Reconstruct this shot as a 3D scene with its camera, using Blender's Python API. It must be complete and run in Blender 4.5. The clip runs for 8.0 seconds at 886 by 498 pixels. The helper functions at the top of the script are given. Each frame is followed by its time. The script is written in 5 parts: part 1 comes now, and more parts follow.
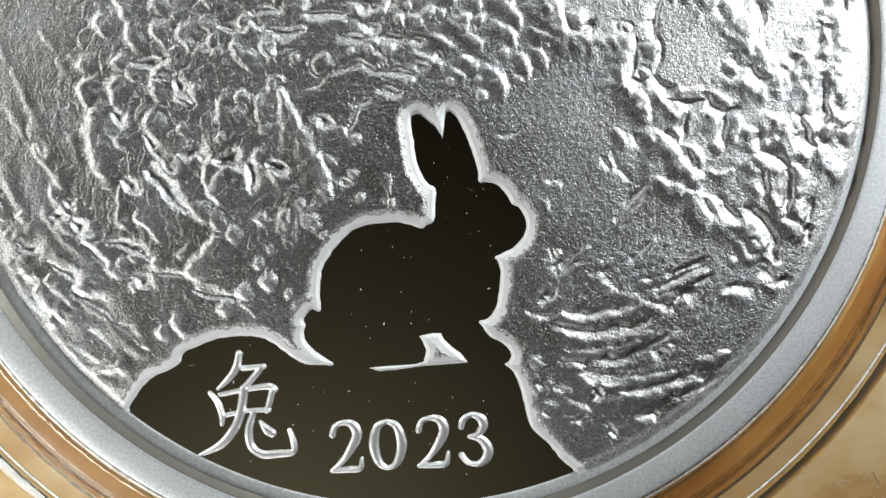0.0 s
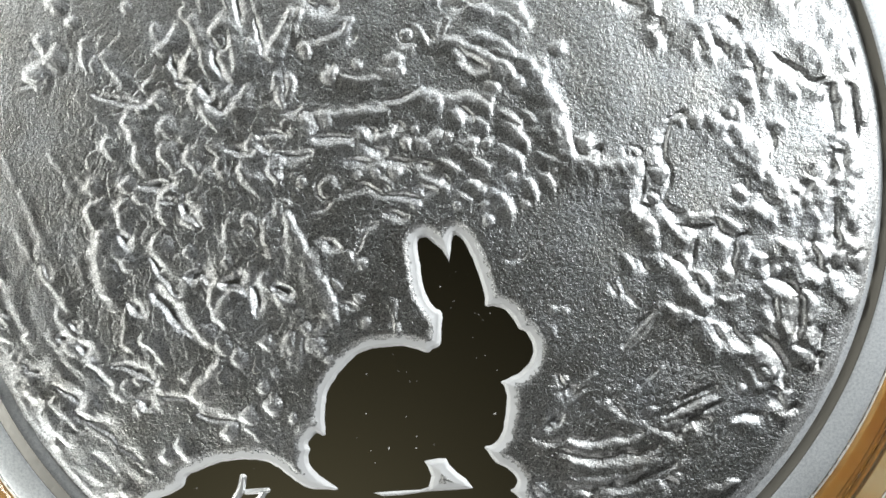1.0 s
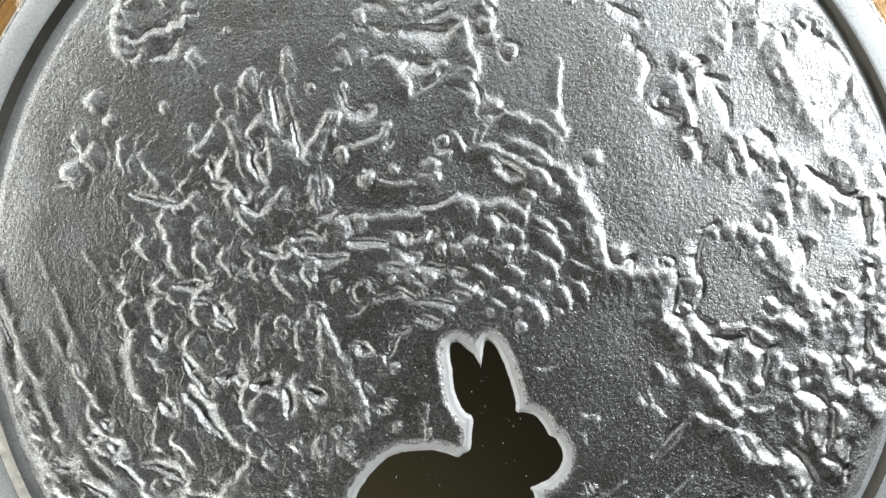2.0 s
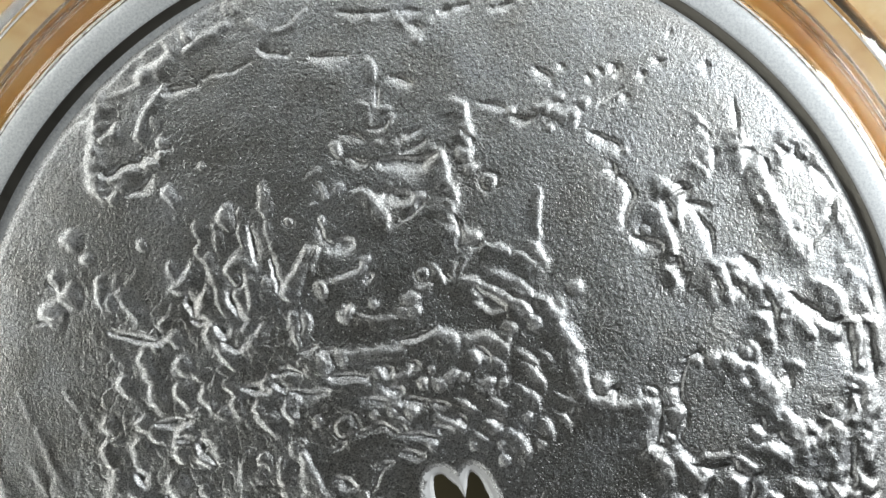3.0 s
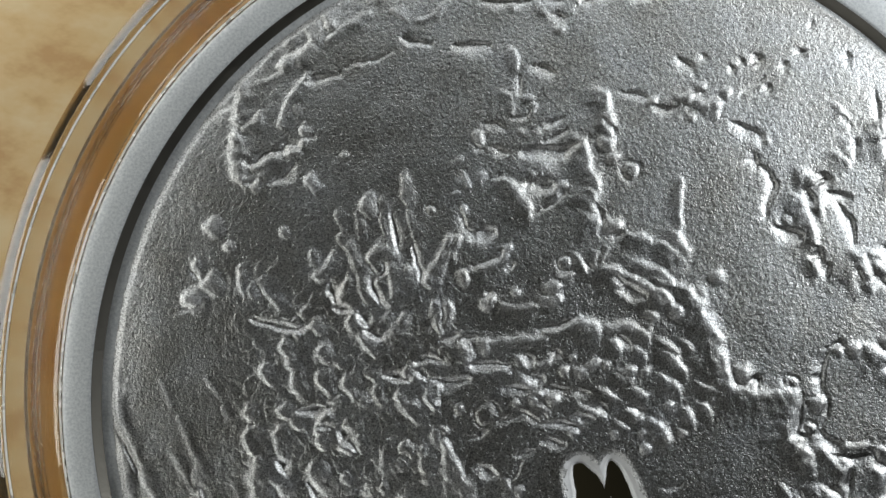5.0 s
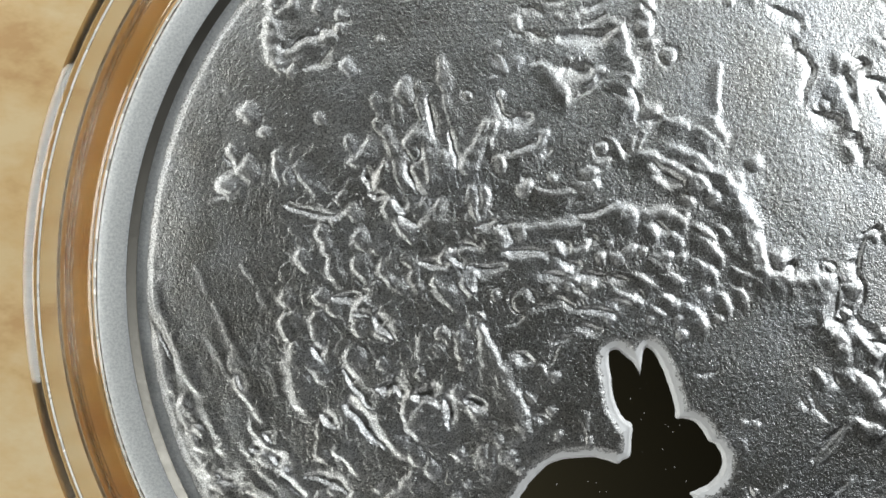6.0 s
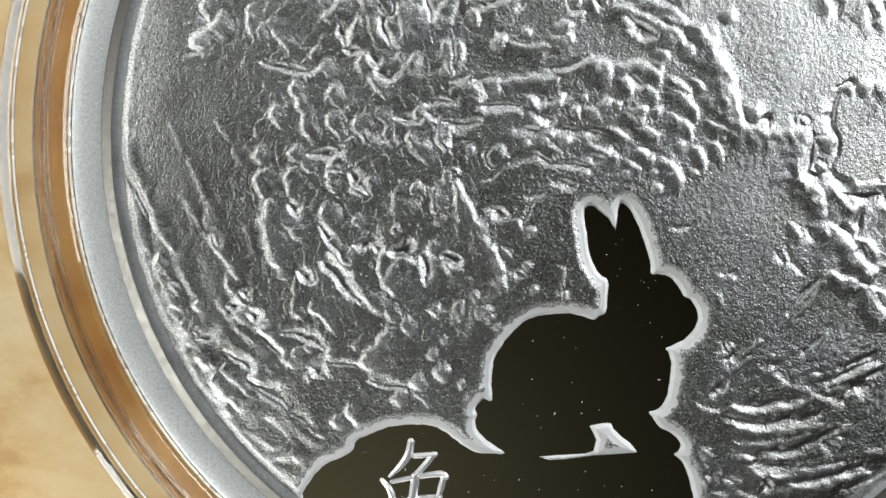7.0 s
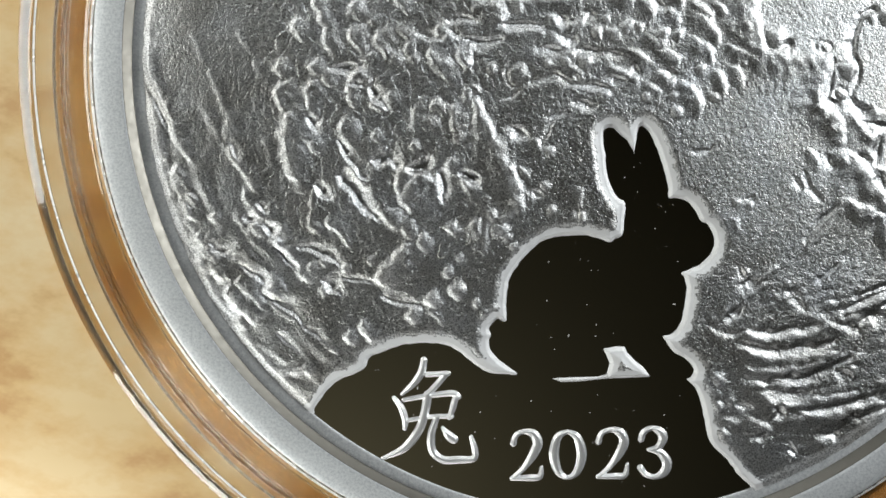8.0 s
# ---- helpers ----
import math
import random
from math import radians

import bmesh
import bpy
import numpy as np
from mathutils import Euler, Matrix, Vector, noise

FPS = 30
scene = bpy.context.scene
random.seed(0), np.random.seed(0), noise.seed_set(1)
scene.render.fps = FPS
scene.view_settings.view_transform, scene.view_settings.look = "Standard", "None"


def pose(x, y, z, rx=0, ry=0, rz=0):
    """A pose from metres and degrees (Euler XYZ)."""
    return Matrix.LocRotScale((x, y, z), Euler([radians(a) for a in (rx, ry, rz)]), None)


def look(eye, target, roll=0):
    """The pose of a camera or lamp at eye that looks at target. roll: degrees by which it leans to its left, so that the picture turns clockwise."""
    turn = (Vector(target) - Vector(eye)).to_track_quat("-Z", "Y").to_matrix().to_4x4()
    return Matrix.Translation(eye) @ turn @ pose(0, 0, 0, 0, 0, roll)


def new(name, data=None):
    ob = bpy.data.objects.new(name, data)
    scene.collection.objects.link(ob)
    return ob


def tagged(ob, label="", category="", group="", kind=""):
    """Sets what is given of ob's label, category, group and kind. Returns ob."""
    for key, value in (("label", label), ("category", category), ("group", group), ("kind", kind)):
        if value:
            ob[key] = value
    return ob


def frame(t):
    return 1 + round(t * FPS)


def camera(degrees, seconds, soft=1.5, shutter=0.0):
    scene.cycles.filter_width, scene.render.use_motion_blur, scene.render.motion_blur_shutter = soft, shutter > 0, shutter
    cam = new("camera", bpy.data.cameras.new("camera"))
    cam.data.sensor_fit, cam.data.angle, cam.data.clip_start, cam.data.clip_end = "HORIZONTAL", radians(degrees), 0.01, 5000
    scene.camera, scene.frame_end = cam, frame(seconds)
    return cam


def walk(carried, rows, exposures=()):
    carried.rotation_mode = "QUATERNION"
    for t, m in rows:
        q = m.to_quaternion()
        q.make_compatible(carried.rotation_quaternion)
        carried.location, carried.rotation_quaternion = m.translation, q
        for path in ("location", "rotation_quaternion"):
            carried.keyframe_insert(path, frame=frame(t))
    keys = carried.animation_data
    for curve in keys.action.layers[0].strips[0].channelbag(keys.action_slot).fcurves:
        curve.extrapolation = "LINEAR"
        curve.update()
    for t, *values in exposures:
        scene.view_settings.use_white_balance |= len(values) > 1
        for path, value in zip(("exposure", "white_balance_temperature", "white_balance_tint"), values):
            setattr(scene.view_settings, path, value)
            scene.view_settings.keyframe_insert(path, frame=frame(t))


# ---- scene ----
cam = camera(45.0, 8.0)
PATH = [
    (0.0, pose(0.000856, -0.007526, 0.046063, -0.412, -0.835, 0.002)),
    (0.5, pose(0.001412, -0.006196, 0.045753, 0.747, 0.019, 0.059)),
    (1.0, pose(0.001399, -0.003371, 0.045791, 0.604, 0.253, 0.385)),
    (1.5, pose(0.000947, -0.000870, 0.045785, 0.419, 0.359, 0.943)),
    (1.7, pose(-0.000196, -0.000452, 0.046052, 1.206, -0.049, 1.675)),
    (2.8, pose(0.000360, 0.005169, 0.045839, -0.233, 0.185, 0.667)),
    (3.0, pose(0.000709, 0.006971, 0.045697, -0.732, 0.310, 0.507)),
    (3.5, pose(0.000792, 0.010457, 0.045631, -1.129, 0.469, 0.500)),
    (4.0, pose(0.000657, 0.010627, 0.045722, -0.604, 0.491, 0.577)),
    (4.5, pose(-0.002541, 0.008623, 0.045820, -0.433, 0.428, 0.714)),
    (4.7, pose(-0.003783, 0.007449, 0.045873, -0.295, 0.478, 0.800)),
    (5.8, pose(-0.005950, 0.003679, 0.045881, -1.212, 0.028, 0.739)),
    (6.0, pose(-0.006444, 0.002799, 0.045793, -1.861, 0.000, 0.795)),
    (6.5, pose(-0.006317, 0.000676, 0.045859, -2.875, -0.113, 1.064)),
    (7.0, pose(-0.005527, -0.002249, 0.046012, -2.688, -0.162, 0.443)),
    (7.5, pose(-0.005553, -0.003935, 0.046115, -2.562, -0.177, 1.110)),
    (8.0, pose(-0.006161, -0.005660, 0.046132, -2.489, -0.130, 1.894)),
]
EXPOSURES = [(0.0, 0.5), (1.5, 0.3), (3.5, -0.18), (4.7, -0.5), (6.0, 0.08), (8.0, 0.28)]
walk(cam, PATH, EXPOSURES)

# ---------------------------------------------------------------- light
MM = 0.001
RIM_Z = 0.004            # top of the coin's rim over the table

world = bpy.data.worlds.new("room_air")
scene.world = world
world.use_nodes = True
world.node_tree.nodes["Background"].inputs["Color"].default_value = (1.0, 0.9, 0.78, 1)
world.node_tree.nodes["Background"].inputs["Strength"].default_value = 0.02


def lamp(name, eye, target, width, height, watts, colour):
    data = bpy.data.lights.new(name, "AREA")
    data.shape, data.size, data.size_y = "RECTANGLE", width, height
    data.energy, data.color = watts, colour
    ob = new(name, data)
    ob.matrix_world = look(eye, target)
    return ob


# Unseen lamps added close round the coin, standing in for an LED ring.
lamp("added_lamp_right", (0.0460, 0.0205, 0.0268), (0.002, 0.002, 0.004), 0.024, 0.010, 0.0215, (0.94, 0.985, 1.0))
lamp("added_lamp_north_west", (-0.0280, 0.0260, 0.0116), (-0.008, 0.008, 0.004), 0.016, 0.006, 0.0022, (0.955, 0.985, 0.955))
lamp("added_lamp_left", (-0.0420, 0.0030, 0.0152), (-0.016, 0.000, 0.004), 0.026, 0.006, 0.0041, (0.965, 0.985, 0.945))
lamp("added_lamp_south_west", (-0.0280, -0.0280, 0.0110), (-0.010, -0.008, 0.004), 0.016, 0.006, 0.0038, (0.955, 0.985, 0.945))
lamp("added_lamp_back", (0.0020, 0.0420, 0.0260), (0.000, 0.012, 0.004), 0.022, 0.008, 0.0044, (0.94, 0.985, 0.99))
lamp("added_lamp_front", (-0.0060, -0.0420, 0.0220), (-0.002, -0.014, 0.004), 0.022, 0.008, 0.0017, (0.97, 0.985, 0.98))
# Unseen lamp, added to brighten the ceiling that the mirror rabbit reflects.
lamp("ceiling_fill", (-0.25, -0.60, 1.15), (-0.25, -0.60, 2.0), 0.3, 0.3, 0.50, (1.0, 0.93, 0.74))


# ---------------------------------------------------------------- materials
def material(name, colour, rough=0.5, metal=0.0):
    m = bpy.data.materials.new(name)
    m.use_nodes = True
    b = m.node_tree.nodes["Principled BSDF"]
    b.inputs["Base Color"].default_value = (*colour, 1)
    b.inputs["Roughness"].default_value = rough
    b.inputs["Metallic"].default_value = metal
    return m, m.node_tree, b


def add(tree, kind, **values):
    n = tree.nodes.new(kind)
    for key, value in values.items():
        n.inputs[key.replace("_", " ")].default_value = value
    return n


def noise_of(tree, scale, detail=2.0, rough=0.5, stretch=(1, 1, 1), turn=0.0):
    co = add(tree, "ShaderNodeTexCoord")
    mp = add(tree, "ShaderNodeMapping")
    mp.inputs["Scale"].default_value = stretch
    mp.inputs["Rotation"].default_value = (0, 0, turn)
    tree.links.new(co.outputs["Object"], mp.inputs["Vector"])
    n = add(tree, "ShaderNodeTexNoise", Scale=scale, Detail=detail, Roughness=rough)
    tree.links.new(mp.outputs["Vector"], n.inputs["Vector"])
    return n.outputs["Fac"]


def ramp(tree, fac, *stops):
    r = tree.nodes.new("ShaderNodeValToRGB")
    while len(r.color_ramp.elements) < len(stops):
        r.color_ramp.elements.new(0.5)
    for e, (at, colour) in zip(r.color_ramp.elements, stops):
        e.position, e.color = at, (*colour, 1)
    tree.links.new(fac, r.inputs["Fac"])
    return r.outputs["Color"]


def spread(tree, fac, low, high):
    r = add(tree, "ShaderNodeMapRange", To_Min=low, To_Max=high, From_Min=0.25, From_Max=0.75)
    tree.links.new(fac, r.inputs["Value"])
    return r.outputs["Result"]


def bump(tree, bsdf, height, strength, distance):
    b = add(tree, "ShaderNodeBump", Strength=strength, Distance=distance)
    tree.links.new(height, b.inputs["Height"])
    tree.links.new(b.outputs["Normal"], bsdf.inputs["Normal"])
    return b


def frosted_silver():
    """Sand-blasted silver: a broad soft gloss with a fine sparkling grain, its crests paler to imitate highlights."""
    m = bpy.data.materials.new("frosted_silver")
    m.use_nodes = True
    t = m.node_tree
    t.nodes.remove(t.nodes["Principled BSDF"])
    b = t.nodes.new("ShaderNodeBsdfAnisotropic")
    b.distribution = "BECKMANN"
    chalk = add(t, "ShaderNodeBsdfDiffuse")
    both = add(t, "ShaderNodeMixShader")
    crest = t.nodes.new("ShaderNodeAttribute")
    crest.attribute_name = "crest"
    matt = add(t, "ShaderNodeMapRange", From_Min=0.0, From_Max=2.0, To_Min=0.04, To_Max=0.56)
    t.links.new(crest.outputs["Fac"], matt.inputs["Value"])
    t.links.new(matt.outputs["Result"], both.inputs["Fac"])
    t.links.new(b.outputs["BSDF"], both.inputs[1])
    t.links.new(chalk.outputs["BSDF"], both.inputs[2])
    t.links.new(both.outputs["Shader"], t.nodes["Material Output"].inputs["Surface"])
    grain = noise_of(t, 21000, 0.0, 0.5)
    cloud = noise_of(t, 420, 3.0, 0.6)
    tone = ramp(t, cloud, (0.3, (0.82, 0.80, 0.77)), (0.55, (0.90, 0.90, 0.90)), (0.75, (0.86, 0.87, 0.90)))
    speckle = t.nodes.new("ShaderNodeMixRGB")
    speckle.blend_type = "MULTIPLY"
    speckle.inputs["Fac"].default_value = 1.0
    t.links.new(tone, speckle.inputs["Color1"])
    t.links.new(ramp(t, noise_of(t, 15000, 2.0, 0.75), (0.38, (0.34, 0.34, 0.34)), (0.56, (1.0, 1.0, 1.0))), speckle.inputs["Color2"])
    t.links.new(speckle.outputs["Color"], b.inputs["Color"])
    t.links.new(speckle.outputs["Color"], chalk.inputs["Color"])
    t.links.new(spread(t, cloud, 0.48, 0.52), b.inputs["Roughness"])
    fine = bump(t, b, grain, 1.0, 0.000011)
    pebbles = add(t, "ShaderNodeBump", Strength=1.0, Distance=0.000014)
    t.links.new(noise_of(t, 10500, 2.0, 0.7), pebbles.inputs["Height"])
    t.links.new(pebbles.outputs["Normal"], fine.inputs["Normal"])
    t.links.new(fine.outputs["Normal"], chalk.inputs["Normal"])
    return m


def satin_silver():
    m, t, b = material("satin_silver", (0.72, 0.74, 0.76), 0.5, 0.4)
    t.links.new(spread(t, noise_of(t, 700, 3.0), 0.46, 0.58), b.inputs["Roughness"])
    t.links.new(ramp(t, noise_of(t, 9000, 3.0, 0.75), (0.34, (0.58, 0.60, 0.62)), (0.55, (0.76, 0.78, 0.79)), (0.70, (0.86, 0.87, 0.87))), b.inputs["Base Color"])
    bump(t, b, noise_of(t, 24000, 2.0, 0.6), 1.0, 0.000012)
    return m


def mirror_silver():
    m, t, b = material("mirror_silver", (0.86, 0.84, 0.80), 0.05, 1.0)
    t.links.new(spread(t, noise_of(t, 300, 4.0), 0.03, 0.09), b.inputs["Roughness"])
    return m


def darkened_silver():
    # The wall's dark reflection is put into the colour; the milled edge shares it.
    m, t, b = material("dark_reflection_silver", (0.17, 0.16, 0.14), 0.4, 1.0)
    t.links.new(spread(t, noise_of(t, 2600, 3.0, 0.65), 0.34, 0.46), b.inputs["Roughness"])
    bump(t, b, noise_of(t, 6000, 3.0, 0.6), 0.4, 0.00002)
    return m


def letter_silver():
    m, t, b = material("letter_silver", (0.88, 0.88, 0.88), 0.42, 0.7)
    bump(t, b, noise_of(t, 9000, 2.0), 0.5, 0.00003)
    return m


def border_silver():
    # Plain white without metal, so the border is pale on every side.
    m, t, b = material("border_silver", (0.94, 0.94, 0.94), 0.5, 0.0)
    bump(t, b, noise_of(t, 12000, 2.0), 0.5, 0.00001)
    return m


def acrylic(name, colour, rough=0.03):
    m, t, b = material(name, colour, rough)
    b.inputs["Transmission Weight"].default_value = 1.0
    b.inputs["IOR"].default_value = 1.49
    bump(t, b, noise_of(t, 1800, 3.0, 0.6), 0.12, 0.00006)
    return m


def glint_acrylic():
    # Whitish acrylic for thin lips: the rings' glints put into the colour.
    m, t, b = material("glint_acrylic", (0.93, 0.93, 0.92), 0.3)
    b.inputs["Transmission Weight"].default_value = 0.6
    b.inputs["IOR"].default_value = 1.49
    t.links.new(spread(t, noise_of(t, 900, 3.0), 0.12, 0.45), b.inputs["Roughness"])
    bump(t, b, noise_of(t, 2600, 3.0, 0.7), 0.8, 0.00008)
    return m


def pale_wood():
    m, t, b = material("pale_wood", (0.6, 0.4, 0.2), 0.5)
    grain = noise_of(t, 60, 5.0, 0.6, (0.15, 1.0, 1.0), 0.6)
    cloud = noise_of(t, 300, 5.0, 0.62, (0.6, 1.0, 1.0), 0.6)
    mix = t.nodes.new("ShaderNodeMixRGB")
    mix.blend_type = "MULTIPLY"
    mix.inputs["Fac"].default_value = 0.85
    t.links.new(ramp(t, grain, (0.25, (0.50, 0.33, 0.145)), (0.5, (0.63, 0.47, 0.25)), (0.75, (0.71, 0.58, 0.37))), mix.inputs["Color1"])
    t.links.new(ramp(t, cloud, (0.38, (0.72, 0.54, 0.36)), (0.48, (0.92, 0.82, 0.68)), (0.60, (1.0, 1.0, 1.0))), mix.inputs["Color2"])
    t.links.new(mix.outputs["Color"], b.inputs["Base Color"])
    bump(t, b, grain, 0.25, 0.0002)
    return m


def plaster(name, colour):
    m, t, b = material(name, colour, 0.85)
    bump(t, b, noise_of(t, 60, 4.0), 0.3, 0.002)
    return m


FROST, SATIN, MIRROR, LETTER, BORDER, ACRYL, WOOD = frosted_silver(), satin_silver(), mirror_silver(), letter_silver(), border_silver(), acrylic("clear_acrylic", (0.97, 0.96, 0.93)), pale_wood()
GLINT = glint_acrylic()
# Clear acrylic; the groove's brown shade is put into this tint.
SHADE_AMBER = acrylic("shade_tinted_acrylic", (0.68, 0.56, 0.39), 0.2)
WALL = plaster("dim_wall_paint", (0.34, 0.33, 0.25))
DUST = material("pale_dust", (0.75, 0.73, 0.70), 0.8)[0]
HAIR = material("pale_fibre", (0.75, 0.72, 0.66), 0.5)[0]


# ---------------------------------------------------------------- helpers
def part(name, bm, mat, parent=None, label="", smooth=True):
    me = bpy.data.meshes.new(name)
    bm.to_mesh(me)
    bm.free()
    return placed(name, me, mat, parent, label, smooth)


def placed(name, me, mat, parent=None, label="", smooth=True):
    me.materials.append(mat)
    me.polygons.foreach_set("use_smooth", [smooth] * len(me.polygons))
    ob = new(name, me)
    ob.parent = parent
    return tagged(ob, label)


def box(x0, x1, y0, y1, z0, z1, bevel=0.0):
    bm = bmesh.new()
    bmesh.ops.create_cube(bm, size=1, matrix=Matrix.LocRotScale(((x0 + x1) / 2, (y0 + y1) / 2, (z0 + z1) / 2), None, (x1 - x0, y1 - y0, z1 - z0)))
    if bevel:
        bmesh.ops.bevel(bm, geom=bm.edges[:], offset=bevel, segments=3, affect="EDGES", profile=0.6)
    return bm


def lathe(profile, segments=256, closed=True):
    """A body turned round the z axis from (radius, height) pairs in millimetres."""
    bm = bmesh.new()
    rings = []
    for r, z in profile:
        if r == 0:
            rings.append([bm.verts.new((0, 0, z * MM))] * segments)
        else:
            rings.append([bm.verts.new((r * MM * math.cos(a), r * MM * math.sin(a), z * MM)) for a in (2 * math.pi * k / segments for k in range(segments))])
    pairs = list(zip(rings, rings[1:] + rings[:1])) if closed else list(zip(rings, rings[1:]))
    for lo, hi in pairs:
        for k in range(segments):
            quad = [lo[k], lo[(k + 1) % segments], hi[(k + 1) % segments], hi[k]]
            face = [v for i, v in enumerate(quad) if v not in quad[:i]]
            if len(face) > 2:
                bm.faces.new(face)
    bmesh.ops.recalc_face_normals(bm, faces=bm.faces[:])
    return bm


def rounded(corners, radius=0.15, steps=4):
    """The corners of a closed profile, each cut to a small arc."""
    out = []
    n = len(corners)
    for k in range(n):
        p, a, b = Vector(corners[k]), Vector(corners[k - 1]), Vector(corners[(k + 1) % n])
        d = min(radius, (a - p).length * 0.45, (b - p).length * 0.45)
        s, e = p + (a - p).normalized() * d, p + (b - p).normalized() * d
        for i in range(steps + 1):
            u = i / steps
            out.append(tuple((1 - u) ** 2 * s + 2 * u * (1 - u) * p + u * u * e))
    return out


# ---------------------------------------------------------------- room and table
tagged(part("floor", box(-1.6, 1.6, -1.6, 1.6, -0.80, -0.75), WALL, smooth=False), kind="structure")
tagged(part("ceiling", box(-1.6, 1.6, -1.6, 1.6, 1.65, 1.70), WALL, smooth=False), kind="structure")
tagged(part("wall_north", box(-1.6, 1.6, 1.6, 1.7, -0.8, 1.7), WALL, smooth=False), kind="structure")
tagged(part("wall_south", box(-1.6, 1.6, -1.7, -1.6, -0.8, 1.7), WALL, smooth=False), kind="structure")
tagged(part("wall_east", box(1.6, 1.7, -1.7, 1.7, -0.8, 1.7), WALL, smooth=False), kind="structure")
tagged(part("wall_west", box(-1.7, -1.6, -1.7, 1.7, -0.8, 1.7), WALL, smooth=False), kind="structure")

table = tagged(new("table"), "honey-coloured wooden table with a cloudy worn varnish", "table")
part("tabletop", box(-0.5, 0.5, -0.35, 0.35, -0.03, 0.0, 0.003), WOOD, table)
for sx in (-1, 1):
    for sy in (-1, 1):
        part("leg", box(*sorted((sx * 0.44, sx * 0.49)), *sorted((sy * 0.29, sy * 0.34)), -0.75, -0.03, 0.004), WOOD, table)


# ---------------------------------------------------------------- capsule
capsule = tagged(new("coin_capsule"), "clear round acrylic coin capsule lying on the wooden table", "capsule")
part("base_plate", lathe([(0, 0.15), (22.7, 0.15), (22.94, 0.3), (22.94, 1.0), (22.84, 1.15), (0, 1.15)], closed=False), SHADE_AMBER, capsule, "clear base plate, tinted for the shade in the groove")
part("seat_ring", lathe(rounded([(20.10, 1.2), (20.54, 1.2), (20.52, 3.42), (20.50, 3.475), (20.13, 3.60)], 0.04)), ACRYL, capsule, "polished inner ring round the coin")
part("ring_lip", lathe(rounded([(20.11, 3.61), (20.22, 3.58), (20.20, 3.68), (20.13, 3.70)], 0.04)), GLINT, capsule, "whitish lip painted for the glint of the inner ring")
part("groove_floor", lathe(rounded([(20.60, 1.17), (22.32, 1.17), (22.32, 1.92), (20.60, 1.88)], 0.09)), SHADE_AMBER, capsule, "clear groove floor, tinted for its shade")
part("inner_skirt", lathe(rounded([(21.60, 1.93), (21.78, 1.93), (21.75, 2.60), (21.63, 2.60)], 0.07)), ACRYL, capsule, "thin clear skirt of the lid")
part("outer_ring", lathe(rounded([(22.34, 1.2), (22.96, 1.2), (23.10, 3.38), (23.08, 3.485), (22.40, 3.71), (22.34, 3.62)], 0.04)), ACRYL, capsule, "clear outer ring with a bevelled glinting top")
part("glint_edge", lathe(rounded([(22.34, 3.66), (22.40, 3.73), (22.39, 3.78), (22.32, 3.75)], 0.03)), GLINT, capsule, "thin whitish edge painted for the glint of the outer ring")
for clear in capsule.children:
    clear.visible_shadow = False

# ---------------------------------------------------------------- coin
coin = tagged(new("silver_coin"), "frosted silver coin with a mirror rabbit on a moon relief", "coin")
part("rim", lathe([(0, -2.7), (19.9, -2.7), (20.0, -2.6), (20.0, -0.16), (19.96, -0.07), (19.86, -0.03), (19.5, 0.0), (18.95, 0.0),
                   (18.84, -0.015), (18.80, -0.05), (18.80, -0.9), (0, -0.9)], 512, closed=False), SATIN, coin, "smooth satin silver rim")


def reeds(count):
    """The milled edge: upright teeth round the coin."""
    bm = bmesh.new()
    rings = []
    steps = count * 4
    for z, slim in ((-2.6, 0.0), (-0.20, 0.0), (-0.12, 0.05)):
        row = []
        for k in range(steps):
            a = 2 * math.pi * k / steps
            r = ((20.07, 20.07, 19.97, 19.97)[k % 4] - slim) * MM
            row.append(bm.verts.new((r * math.cos(a), r * math.sin(a), z * MM)))
        rings.append(row)
    for lo, hi in zip(rings, rings[1:]):
        for k in range(steps):
            bm.faces.new((lo[k], lo[(k + 1) % steps], hi[(k + 1) % steps], hi[k]))
    inner = [bm.verts.new((v.co.x * 0.9925, v.co.y * 0.9925, v.co.z)) for v in rings[-1]]
    for k in range(steps):
        bm.faces.new((rings[-1][k], rings[-1][(k + 1) % steps], inner[(k + 1) % steps], inner[k]))
    return bm


part("reeded_edge", reeds(190), darkened_silver(), coin, "milled edge with upright teeth", smooth=False)
part("inner_wall", lathe([(18.82, -0.03), (18.80, -0.05), (18.55, -0.34), (18.51, -0.37), (18.49, -0.48), (18.49, -0.8), (18.82, -0.8)], 512), darkened_silver(), coin, "inner wall of the rim, toned dark for the room it reflects")

# the moon's relief is a height field, in millimetres over the rim
CELL = 0.034
N = int(2 * 18.72 / CELL) + 1
axis = (np.arange(N) - (N - 1) / 2) * CELL
GX, GY = np.meshgrid(axis, axis, indexing="xy")
GR = np.hypot(GX, GY)
MIRROR_Z = -0.45
rng = np.random.default_rng(7)


def band(size, seed, stretch=1.0, turn=0.0, octave=0.5):
    """Smooth noise with bumps about size millimetres wide, from -1 to 1 for the most part."""
    g = np.random.default_rng(seed).standard_normal((N, N))
    fx, fy = np.meshgrid(np.fft.fftfreq(N, CELL), np.fft.fftfreq(N, CELL), indexing="xy")
    c, s = math.cos(turn), math.sin(turn)
    f = np.hypot((fx * c + fy * s) * stretch, -fx * s + fy * c) * size * 2
    keep = np.exp(-((np.log(np.maximum(f, 1e-6))) / octave) ** 2)
    out = np.fft.ifft2(np.fft.fft2(g) * keep).real
    return out / (out.std() * 1.6)


def soft(x, lo, hi):
    u = np.clip((x - lo) / (hi - lo), 0, 1)
    return u * u * (3 - 2 * u)


